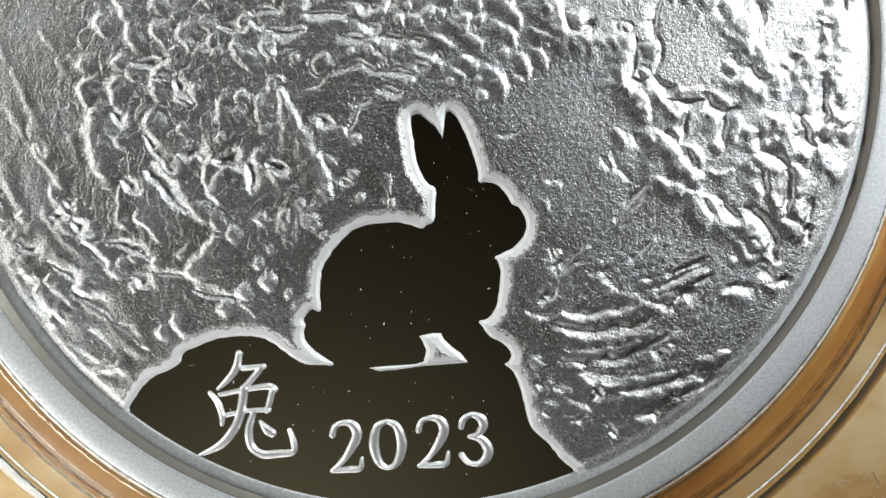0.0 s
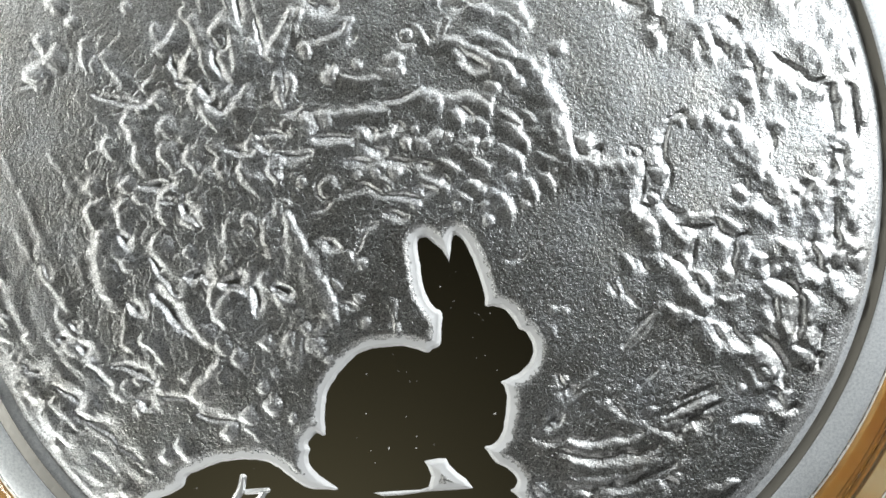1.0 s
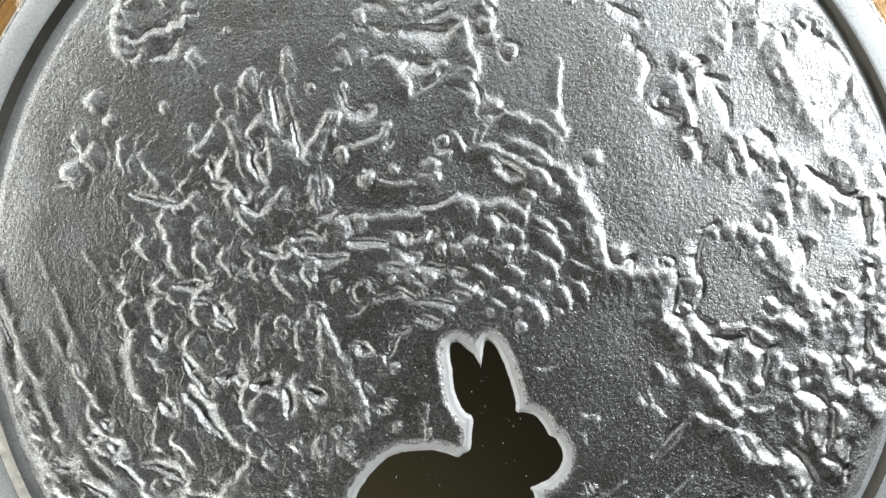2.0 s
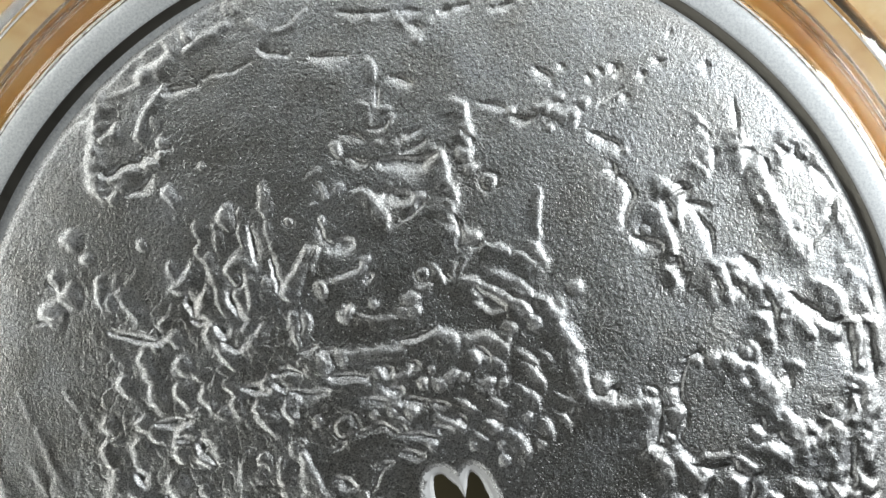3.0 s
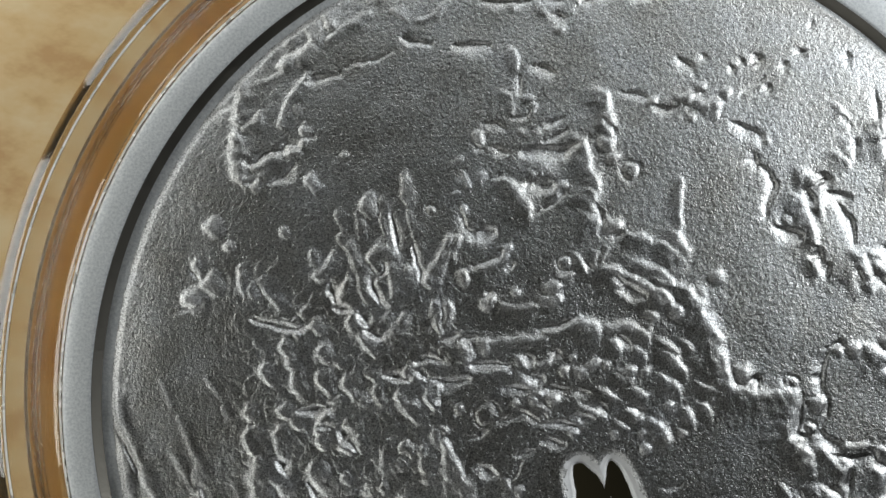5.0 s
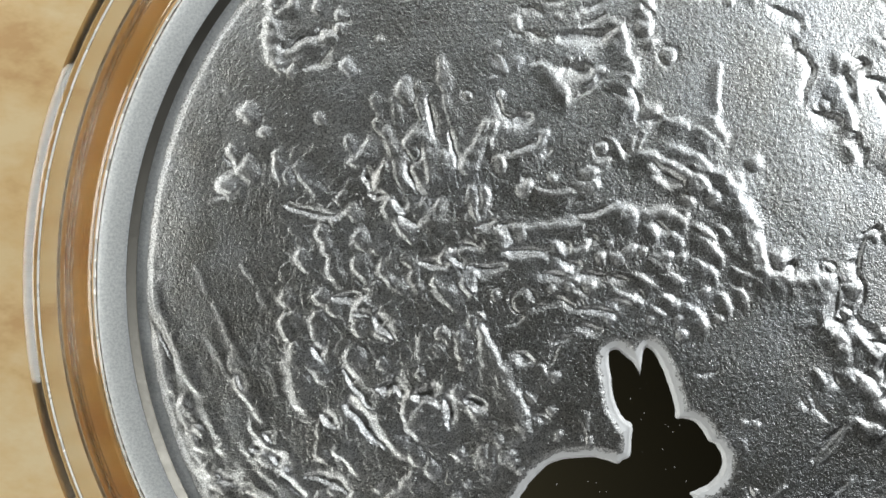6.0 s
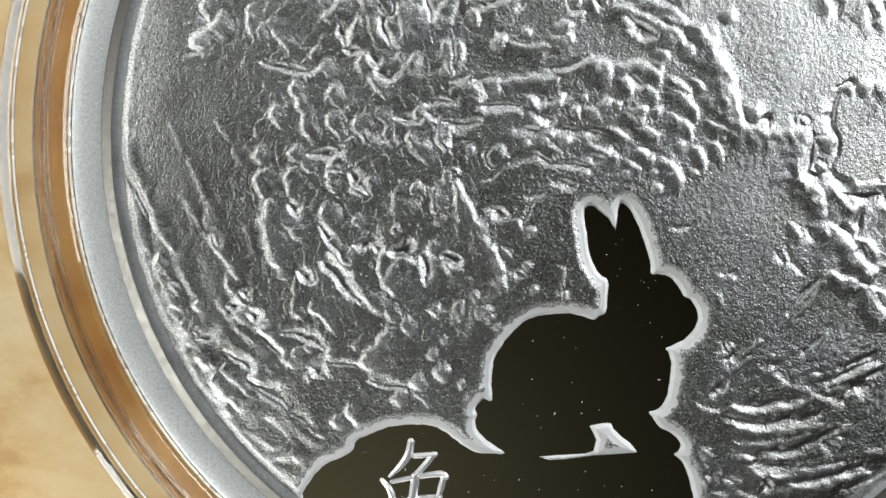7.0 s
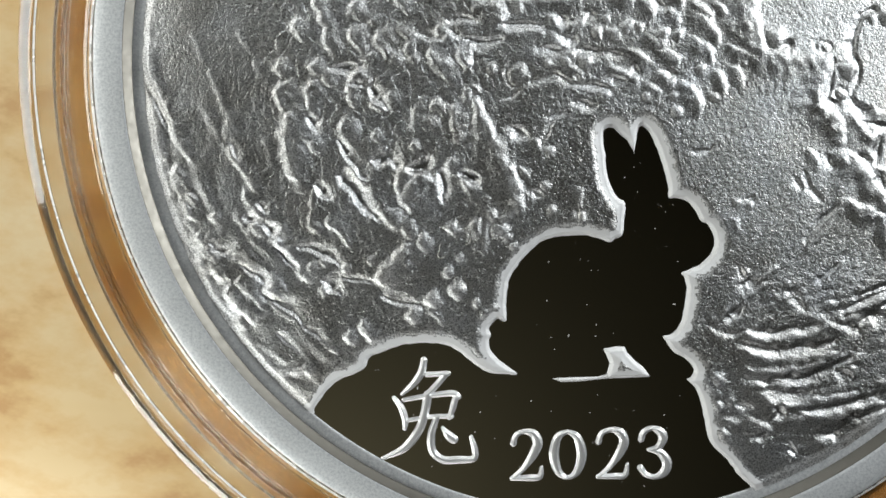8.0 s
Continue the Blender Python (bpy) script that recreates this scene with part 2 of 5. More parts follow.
def smoothed(a, size):
    """The field with its edges worn over the given millimetres."""
    fx, fy = np.meshgrid(np.fft.fftfreq(N, CELL), np.fft.fftfreq(N, CELL), indexing="xy")
    return np.fft.ifft2(np.fft.fft2(a) * np.exp(-2 * (math.pi * size) ** 2 * (fx * fx + fy * fy))).real


def zone(x, y, r, fade):
    return 1 - soft(np.hypot(GX - x, GY - y), r - fade, r + fade)


RAISED = np.zeros((N, N))
SUNK = np.zeros((N, N))
CALM = np.zeros((N, N))
# how pale each crest is made, to stand in for light on it
CREST_LIGHT = np.zeros((N, N))
wob = band(0.45, 3)
wob2 = band(0.30, 4)
swell = band(0.75, 2)
WARP_X, WARP_Y = GX + 0.035 * band(0.45, 12), GY + 0.035 * band(0.45, 13)     # lines never run quite straight
# the light's direction shapes the hills: steep westward on the western third, north-east elsewhere
_east = soft(GX, -5.6, -4.4)
FACE_X, FACE_Y = -0.97 * (1 - _east) + 0.80 * _east, -0.10 * (1 - _east) + 0.60 * _east


def window(pts, pad):
    xs, ys = [p[0] for p in pts], [p[1] for p in pts]
    i0, i1 = np.searchsorted(axis, (min(xs) - pad, max(xs) + pad))
    j0, j1 = np.searchsorted(axis, (min(ys) - pad, max(ys) + pad))
    return slice(max(j0, 0), min(j1, N)), slice(max(i0, 0), min(i1, N))


def eased(pts):
    """The line through the points, rounded at its bends."""
    if len(pts) < 3:
        return list(pts)
    out = []
    for k in range(len(pts) - 1):
        p0, p1, p2, p3 = (np.array(pts[min(max(k + o, 0), len(pts) - 1)]) for o in (-1, 0, 1, 2))
        for u in (0.0, 0.33, 0.67):
            out.append(tuple(0.5 * (2 * p1 + (p2 - p0) * u + (2 * p0 - 5 * p1 + 4 * p2 - p3) * u * u + (3 * p1 - p0 - 3 * p2 + p3) * u ** 3)))
    return out + [pts[-1]]


def away(win, pts):
    """How far each cell of the window lies from the line, to which side, and how far along it."""
    x, y = WARP_X[win], WARP_Y[win]
    best = np.full(x.shape, 99.0)
    ox, oy, along = np.zeros(x.shape), np.zeros(x.shape), np.zeros(x.shape)
    ends = list(zip(pts, pts[1:])) or [(pts[0], pts[0])]
    for k, ((ax, ay), (bx, by)) in enumerate(ends):
        dx, dy = bx - ax, by - ay
        u = np.clip(((x - ax) * dx + (y - ay) * dy) / max(dx * dx + dy * dy, 1e-9), 0, 1)
        px, py = x - ax - u * dx, y - ay - u * dy
        d = np.hypot(px, py)
        near = d < best
        best, ox, oy, along = np.where(near, d, best), np.where(near, px, ox), np.where(near, py, oy), np.where(near, (k + u) / len(ends), along)
    side = (ox * FACE_X[win] + oy * FACE_Y[win]) / (best + 1e-6)
    return best, side, along


def easterly(pts):
    return 1.0 if sum(p[0] for p in pts) / len(pts) > -4.6 else 0.0


def ridge(w, *pts, tall=1.0):
    """A crest: steep towards the way its hills face, falling away gently behind; lower and softer in the east."""
    east = easterly(pts)
    if w < 0.12 and pts[0][0] < -11.5:
        tall *= 0.45
    pts = eased(pts)
    win = window(pts, w * 5 + 0.3)
    d, side, along = away(win, pts)
    ends = 0.72 + 0.28 * np.sin(math.pi * np.clip(along, 0.05, 0.95))
    wide = w * ends * (1 + 0.20 * np.clip(swell[win], -1.5, 1.5)) * (0.90 + 0.15 * east + (2.0 + 0.4 * east) * soft(-side, -0.2, 0.7))
    CREST_LIGHT[win] = np.maximum(CREST_LIGHT[win], np.exp(-(d / (0.95 * w * ends)) ** 4))
    d = np.maximum(d + wob[win] * w * 0.2, 0) / wide
    RAISED[win] = np.maximum(RAISED[win], tall * (RIDGE - 0.08 * east) * min(w, 0.09 + 0.5 * w) * (1 + 0.16 * wob2[win]) * np.exp(-d ** 2))
    CALM[win] = np.maximum(CALM[win], 1 - soft(d, 0.9, 1.8))


def groove(w, *pts):
    """A furrow whose steep wall lies on the side that the hills face."""
    pts = eased(pts)
    win = window(pts, w * 4 + 0.3)
    d, side, along = away(win, pts)
    ends = 0.55 + 0.45 * np.sin(math.pi * np.clip(along, 0.05, 0.95))
    d = np.maximum(d + wob[win] * w * 0.2, 0) / (w * ends * (0.8 + 1.8 * soft(-side, -0.2, 0.7)))
    SUNK[win] = np.maximum(SUNK[win], CUT * w * ends * np.exp(-d ** 2))


def knob(w, at, long=0.0):
    """A rounded hill, standing longer than wide where long is given."""
    east = easterly((at,))
    half = max(long - w, 0.0)
    pts = [(at[0] + 0.17 * half, at[1] - half), (at[0] - 0.17 * half, at[1] + half)]
    win = window(pts, w * 3 + 0.2)
    d, side, along = away(win, pts)
    d = np.maximum(d + wob[win] * w * 0.18, 0) / (w * (0.95 + (1.5 - 0.7 * east) * soft(-side, -0.2, 0.7)))
    RAISED[win] = np.maximum(RAISED[win], (KNOB - 0.02 * east) * min(w, 0.06 + 0.6 * w) * np.clip(1.15 * np.exp(-d ** 2.2), 0, 1.1))
    SUNK[win] = np.maximum(SUNK[win], 0.10 * w * soft(-side, 0.0, 0.6) * np.exp(-((d - 1.35) / 0.35) ** 2))
    CALM[win] = np.maximum(CALM[win], np.exp(-(d / 1.1) ** 4))
    CREST_LIGHT[win] = np.maximum(CREST_LIGHT[win], np.exp(-(d / 0.95) ** 4))


def bead(w, at):
    """A low round button in a moat."""
    win = window((at,), w * 3)
    d = np.maximum(away(win, (at,))[0] + wob[win] * w * 0.12, 0) / w
    RAISED[win] = np.maximum(RAISED[win], 0.30 * min(w, 0.12 + 0.1 * w) * np.clip(1.2 * (1 - d ** 3), 0, 1))
    SUNK[win] = np.maximum(SUNK[win], 0.22 * min(w, 0.12 + 0.1 * w) * np.exp(-((d - 1.2) / 0.28) ** 2))
    CALM[win] = np.maximum(CALM[win], np.exp(-(d / 1.1) ** 4))


RIDGE, CUT, KNOB = 0.70, 1.0, 0.64

# upper left
ridge(0.16, (-10.62, 14.75), (-10.28, 14.09))
ridge(0.16, (-9.95, 15.08), (-9.62, 14.65))
ridge(0.18, (-11.12, 14.52), (-11.50, 14.15))
ridge(0.20, (-12.50, 13.47), (-12.16, 13.74))
ridge(0.13, (-10.17, 14.09), (-10.33, 14.53))
ridge(0.18, (-11.61, 12.97), (-11.21, 13.26), (-10.83, 13.42), (-10.50, 13.65))
ridge(0.13, (-9.58, 15.35), (-9.75, 14.64))
ridge(0.11, (-9.73, 14.03), (-9.18, 14.54), (-8.62, 14.81), (-8.18, 15.14))
ridge(0.09, (-8.12, 15.58), (-8.23, 15.98))
knob(0.13, (-9.29, 15.64))
knob(0.11, (-8.63, 15.98))
knob(0.13, (-8.12, 16.31))
groove(0.09, (-7.42, 16.42), (-7.20, 16.65))
groove(0.07, (-6.09, 16.98), (-6.31, 17.20))
groove(0.11, (-6.85, 14.18), (-6.30, 14.01), (-5.74, 13.97))
groove(0.07, (-9.06, 13.00), (-8.51, 13.22), (-7.73, 13.34), (-7.18, 13.67))
ridge(0.09, (-4.98, 15.72), (-5.42, 15.23), (-5.86, 15.01), (-6.19, 14.85))
ridge(0.09, (-7.19, 15.22), (-6.74, 15.00))
ridge(0.09, (-7.97, 15.94), (-7.81, 15.65))
knob(0.11, (-6.53, 16.83))
# top
groove(0.09, (-3.05, 17.29), (-2.56, 17.34))
groove(0.07, (-2.78, 17.07), (-1.46, 17.13))
groove(0.11, (-1.20, 17.39), (-0.80, 17.22), (-0.58, 17.03))
groove(0.11, (-0.47, 17.07), (-0.03, 16.88))
knob(0.11, (0.35, 16.75))
groove(0.09, (0.75, 16.82), (1.74, 16.93))
groove(0.07, (-3.66, 15.68), (-2.77, 15.62), (-1.67, 15.70))
ridge(0.07, (-1.45, 15.59), (-1.18, 15.26), (-0.67, 14.94))
groove(0.13, (-0.89, 15.15), (-0.39, 15.11))
groove(0.11, (0.10, 15.56), (0.43, 15.78), (0.76, 15.83))
groove(0.09, (0.75, 15.87), (1.41, 16.05))
groove(0.11, (2.41, 15.84), (3.07, 16.11))
groove(0.07, (-1.45, 15.55), (-1.05, 15.77), (-0.46, 15.75))
knob(0.11, (-2.44, 15.47))
knob(0.13, (-0.56, 14.61))
groove(0.13, (-4.64, 13.91), (-3.98, 13.96), (-3.31, 13.97))
ridge(0.11, (-2.38, 13.71), (-2.31, 13.27))
groove(0.11, (-1.54, 13.17), (-0.76, 12.95))
groove(0.11, (3.98, 16.62), (4.09, 16.95))
ridge(0.09, (3.72, 17.17), (3.87, 16.73))
groove(0.11, (4.08, 13.54), (4.42, 13.33), (4.71, 13.04))
groove(0.09, (5.18, 13.55), (4.96, 13.70))
groove(0.09, (-3.88, 17.00), (-4.11, 17.11))
groove(0.07, (-3.60, 17.88), (-3.45, 17.55))
groove(0.13, (7.16, 13.68), (7.28, 13.35))
groove(0.13, (8.92, 13.91), (8.97, 13.74))
groove(0.11, (8.27, 13.36), (8.27, 13.14))
groove(0.07, (6.44, 13.56), (6.62, 13.34))
groove(0.07, (9.35, 15.01), (9.24, 14.79))
groove(0.11, (10.79, 13.82), (10.73, 13.49))
groove(0.07, (6.07, 13.23), (6.29, 13.01))
# left mare and its shore
ridge(0.18, (-13.16, 12.63), (-13.11, 11.97), (-13.20, 11.41), (-13.27, 10.86))
ridge(0.11, (-12.94, 12.19), (-12.27, 12.42), (-11.61, 12.64), (-11.50, 12.98))
ridge(0.11, (-10.61, 12.54), (-11.05, 11.98), (-11.34, 11.43), (-11.53, 10.65))
groove(0.11, (-10.61, 12.39), (-10.05, 12.55), (-9.28, 12.71))
ridge(0.07, (-10.98, 11.43), (-10.83, 11.10))
ridge(0.11, (-10.67, 10.55), (-10.60, 10.33))
groove(0.09, (-10.60, 10.22), (-10.27, 10.27))
ridge(0.11, (-10.64, 10.04), (-10.75, 9.84))
ridge(0.13, (-13.04, 10.53), (-12.60, 10.75), (-12.49, 10.98))
ridge(0.20, (-13.42, 10.19), (-13.33, 9.75), (-13.37, 9.31))
ridge(0.20, (-13.31, 9.31), (-13.26, 8.86), (-13.11, 8.49))
groove(0.11, (-12.88, 9.20), (-12.66, 9.20), (-12.15, 9.54), (-11.49, 9.77), (-11.27, 9.99), (-10.82, 9.88))
ridge(0.13, (-12.60, 8.98), (-12.15, 9.21), (-11.86, 9.43))
ridge(0.11, (-11.26, 9.55), (-10.82, 9.66))
groove(0.09, (-13.11, 8.38), (-12.71, 8.43), (-12.48, 8.65))
ridge(0.11, (-12.59, 8.65), (-12.26, 8.76), (-11.93, 8.99))
groove(0.11, (-11.93, 8.43), (-11.37, 8.70), (-11.04, 9.11))
ridge(0.09, (-11.82, 8.39), (-11.59, 8.48))
knob(0.13, (-12.59, 8.20))
knob(0.13, (-10.37, 8.49), 0.20)
ridge(0.09, (-9.93, 8.23), (-10.15, 8.12))
knob(0.09, (-9.04, 9.57))
ridge(0.09, (-6.71, 8.81), (-6.49, 8.26), (-6.37, 7.71))
bead(0.16, (-5.55, 7.43))
groove(0.09, (-14.49, 10.96), (-14.16, 11.18), (-13.71, 11.41))
knob(0.20, (-14.26, 6.63))
ridge(0.11, (-13.65, 11.74), (-13.56, 12.41))
groove(0.04, (-16.04, 8.51), (-15.93, 8.29))
# knot of hills in the middle
ridge(0.07, (-2.79, 12.10), (-2.52, 12.01))
groove(0.07, (-2.13, 12.72), (-2.08, 11.84))
ridge(0.07, (-2.41, 11.62), (-2.41, 11.35))
ridge(0.07, (-1.53, 11.62), (-1.59, 11.40))
groove(0.07, (-2.41, 11.13), (-1.86, 11.22), (-1.64, 11.45))
ridge(0.07, (-2.04, 11.95), (-1.64, 11.95))
groove(0.07, (-3.51, 10.83), (-3.07, 10.84), (-2.63, 10.62))
knob(0.13, (-3.68, 10.28), 0.27)
knob(0.09, (-2.03, 10.56))
groove(0.07, (-3.90, 10.06), (-3.50, 9.84))
groove(0.11, (-1.19, 10.70), (-0.86, 10.97), (-0.42, 11.19))
groove(0.11, (-1.07, 10.19), (-0.63, 10.42), (-0.30, 10.64))
groove(0.18, (-1.84, 9.81), (-1.18, 9.86), (-0.52, 9.82), (-0.19, 9.98), (0.14, 10.20))
groove(0.09, (-2.55, 9.74), (-3.17, 9.95))
ridge(0.07, (-4.67, 9.27), (-4.39, 9.50))
groove(0.07, (-4.65, 9.05), (-4.27, 8.61))
ridge(0.09, (-4.50, 8.94), (-4.09, 8.50))
knob(0.11, (-4.12, 8.46))
ridge(0.07, (-4.71, 8.06), (-4.49, 8.17))
groove(0.09, (-4.42, 7.61), (-4.22, 6.95), (-3.81, 6.47))
knob(0.13, (-4.26, 7.51))
groove(0.18, (-3.82, 6.58), (-3.04, 6.70))
ridge(0.09, (-3.50, 8.84), (-3.61, 8.62))
groove(0.07, (-3.05, 8.74), (-2.83, 8.85))
ridge(0.18, (-2.39, 8.52), (-2.10, 8.08), (-1.72, 7.53))
groove(0.20, (-1.66, 8.57), (-0.84, 8.53))
ridge(0.11, (-0.33, 8.54), (-0.61, 8.20))
groove(0.09, (-0.28, 8.27), (-0.50, 7.98), (-1.27, 7.42))
ridge(0.09, (-1.28, 8.09), (-0.84, 8.20))
knob(0.07, (-1.62, 8.97))
ridge(0.18, (0.32, 10.20), (0.48, 9.76), (0.59, 9.32))
ridge(0.20, (0.59, 9.21), (0.82, 8.88), (0.93, 8.55))
ridge(0.20, (0.78, 8.22), (0.83, 7.66))
ridge(0.18, (0.61, 7.37), (0.94, 7.22))
knob(0.24, (1.68, 6.96))
groove(0.11, (0.94, 7.78), (1.01, 7.33), (1.16, 7.11))
groove(0.11, (1.39, 6.63), (1.94, 6.63))
ridge(0.20, (1.19, 12.09), (1.28, 11.76))
ridge(0.18, (1.35, 11.21), (1.46, 10.88))
knob(0.22, (1.36, 10.21))
knob(0.18, (1.58, 9.66))
groove(0.09, (1.24, 11.09), (1.64, 10.66))
bead(0.31, (2.25, 9.11))
ridge(0.09, (4.20, 8.80), (4.19, 7.92), (4.20, 7.03), (4.16, 6.48))
ridge(0.16, (4.11, 6.70), (4.16, 6.37), (4.49, 6.04))
groove(0.09, (1.89, 12.20), (2.55, 12.10), (2.95, 11.88))
groove(0.09, (3.11, 11.66), (3.55, 11.51), (3.99, 11.63))
ridge(0.13, (2.39, 6.53), (3.05, 6.49))
knob(0.13, (3.11, 11.88))
knob(0.16, (4.54, 12.01))
knob(0.13, (4.21, 12.00))
knob(0.13, (4.87, 11.79))
knob(0.18, (5.21, 11.68))
knob(0.20, (5.53, 11.79))
knob(0.11, (5.54, 11.35))
groove(0.07, (4.87, 12.23), (5.09, 12.23))
knob(0.13, (4.98, 12.45))
knob(0.11, (4.66, 11.23))
knob(0.13, (5.97, 12.24))
# east
groove(0.11, (6.31, 11.03), (6.76, 10.81), (7.20, 10.70), (7.43, 10.27))
knob(0.09, (7.56, 10.33))
groove(0.13, (7.10, 9.82), (7.22, 9.38))
groove(0.11, (7.33, 9.38), (7.66, 9.05), (7.89, 8.72), (7.85, 8.39), (7.67, 7.95), (7.57, 7.39))
bead(0.22, (8.34, 7.25))
ridge(0.18, (8.89, 8.07), (9.11, 7.52), (9.34, 6.97), (9.46, 6.59))
groove(0.13, (8.02, 7.02), (8.46, 6.80), (9.01, 6.63))
ridge(0.20, (9.21, 8.96), (9.54, 8.63), (9.66, 8.19), (9.66, 7.86))
groove(0.13, (9.17, 8.40), (9.44, 7.96))
groove(0.20, (9.87, 8.96), (9.98, 8.74))
groove(0.13, (9.87, 8.41), (10.54, 8.24), (10.87, 8.20))
groove(0.11, (10.32, 7.97), (10.66, 7.64), (10.95, 7.09), (11.05, 6.48))
ridge(0.09, (10.38, 11.72), (10.61, 11.29), (10.72, 11.07))
groove(0.07, (10.49, 11.39), (10.83, 10.96))
ridge(0.11, (10.84, 10.30), (10.91, 9.85))
groove(0.11, (11.12, 10.41), (11.07, 9.86))
ridge(0.11, (10.36, 9.85), (10.74, 9.52))
groove(0.07, (11.80, 12.40), (11.92, 11.74), (12.00, 10.86))
ridge(0.20, (12.04, 10.97), (12.16, 10.42), (12.10, 10.09))
ridge(0.13, (12.27, 10.31), (12.71, 10.20), (12.94, 9.65))
ridge(0.20, (12.83, 9.76), (12.99, 9.21), (13.17, 8.66), (13.51, 8.22))
ridge(0.20, (13.51, 8.22), (13.74, 7.78), (13.96, 7.34))
ridge(0.20, (13.97, 7.23), (14.30, 6.79), (14.75, 6.64))
groove(0.11, (12.27, 10.42), (12.82, 10.20))
groove(0.09, (12.93, 10.09), (13.20, 9.65))
knob(0.16, (13.70, 10.10))
ridge(0.13, (13.75, 9.84), (13.63, 10.43))
groove(0.11, (13.70, 10.54), (14.03, 10.32))
groove(0.13, (14.20, 10.66), (14.25, 10.22), (14.69, 10.00), (14.91, 10.22))
ridge(0.16, (13.91, 10.98), (14.46, 10.66), (14.90, 10.55), (15.24, 10.11))
groove(0.11, (14.87, 9.89), (15.36, 9.56), (15.70, 9.02), (16.25, 8.58))
ridge(0.13, (15.24, 10.33), (15.58, 9.57))
ridge(0.22, (15.86, 8.35), (16.16, 7.70), (16.50, 7.15), (16.84, 6.60))
groove(0.11, (15.71, 8.46), (15.72, 7.80), (15.39, 7.36), (15.07, 7.02), (14.96, 6.69))
ridge(0.11, (14.18, 7.79), (14.40, 7.57))
groove(0.07, (7.40, 12.80), (6.96, 12.47), (6.57, 12.13))
groove(0.11, (7.62, 12.47), (7.66, 12.36))
# west middle
knob(0.13, (-13.54, 5.86))
ridge(0.13, (-14.81, 5.18), (-14.75, 4.85))
groove(0.09, (-15.01, 4.96), (-14.70, 4.63))
knob(0.24, (-14.37, 4.36))
knob(0.27, (-15.03, 3.73))
groove(0.11, (-15.37, 3.39), (-14.81, 3.47), (-14.59, 3.74))
ridge(0.11, (-15.59, 3.17), (-15.14, 3.29), (-14.70, 3.47))
# valley
ridge(0.16, (-5.18, 5.17), (-4.81, 5.84), (-4.48, 6.33))
groove(0.09, (-3.81, 5.29), (-3.25, 5.52), (-2.81, 5.63))
groove(0.07, (-2.70, 5.97), (-2.81, 5.63))
ridge(0.13, (-2.48, 5.97), (-2.81, 5.52), (-3.47, 5.18))
knob(0.16, (-4.20, 4.84), 0.24)
groove(0.11, (-2.47, 5.19), (-2.25, 5.42))
bead(0.24, (-0.30, 5.44))
ridge(0.11, (-0.37, 4.88), (-0.03, 4.99))
ridge(0.09, (0.18, 5.77), (0.52, 5.22))
groove(0.07, (0.63, 5.44), (0.85, 5.22))
ridge(0.07, (0.95, 5.89), (0.85, 5.22))
ridge(0.07, (1.18, 5.56), (1.40, 6.01))
knob(0.20, (-3.20, 3.90))
groove(0.07, (-3.13, 4.30), (-3.31, 4.07))
ridge(0.11, (-2.69, 3.74), (-1.80, 3.64), (-1.35, 3.76))
knob(0.13, (-2.14, 4.31))
knob(0.13, (-1.09, 3.98))
knob(0.16, (-0.69, 3.99))
knob(0.18, (-0.87, 4.43))
ridge(0.09, (-1.35, 3.76), (-0.58, 3.77))
ridge(0.16, (0.20, 3.11), (0.76, 3.11), (1.09, 2.83))
ridge(0.13, (1.43, 2.83), (1.87, 3.01), (2.42, 2.91), (2.87, 2.62))
ridge(0.09, (-0.90, 2.65), (-0.35, 2.88), (0.20, 3.15))
ridge(0.11, (-1.01, 2.49), (-2.23, 2.41), (-3.12, 2.29))
knob(0.13, (-3.23, 2.11))
ridge(0.09, (-3.79, 2.40), (-4.45, 2.17), (-5.12, 1.94))
groove(0.13, (-5.12, 2.38), (-4.46, 2.61))
ridge(0.18, (1.51, 5.23), (1.96, 4.90))
ridge(0.18, (2.40, 4.91), (2.96, 4.58), (3.18, 4.47))
ridge(0.16, (2.62, 5.46), (3.17, 5.25), (3.62, 4.92), (3.95, 4.81))
groove(0.16, (1.74, 4.90), (2.41, 4.46), (2.96, 4.25))
ridge(0.13, (3.18, 4.25), (3.63, 3.92))
ridge(0.09, (2.85, 4.02), (2.41, 4.02), (1.74, 4.34))
ridge(0.18, (3.72, 6.14), (4.16, 5.81), (4.49, 6.04))
knob(0.20, (5.72, 5.05))
knob(0.18, (3.19, 3.47))
knob(0.13, (4.30, 3.48))
ridge(0.11, (3.76, 2.36), (4.20, 2.03))
ridge(0.09, (1.99, 1.23), (2.33, 1.12))
knob(0.18, (0.44, 1.22))
knob(0.16, (0.88, 1.44))
groove(0.11, (-2.44, 0.52), (-1.33, 0.48))
groove(0.11, (-0.89, 0.53), (0.00, 0.54))
knob(0.18, (4.10, 1.70))
# long scarp
ridge(0.24, (4.62, 4.37), (4.96, 4.04), (5.07, 3.71))
ridge(0.27, (5.07, 3.60), (5.41, 3.05), (5.64, 2.61), (5.80, 1.83), (5.98, 1.39), (6.35, 0.65))
ridge(0.22, (6.35, 0.65), (6.88, 0.50), (7.54, 0.44), (8.21, 0.45))
ridge(0.22, (8.76, 0.37), (8.88, -0.08))
knob(0.27, (6.83, 1.28))
groove(0.11, (7.36, 1.07), (7.32, 0.73))
bead(0.18, (8.71, 0.90))
groove(0.13, (9.57, 6.20), (9.80, 5.75))
ridge(0.13, (9.47, 5.64), (9.58, 5.31))
groove(0.09, (10.02, 5.54), (9.96, 5.09))
ridge(0.22, (11.34, 5.88), (11.57, 5.33), (11.69, 4.89))
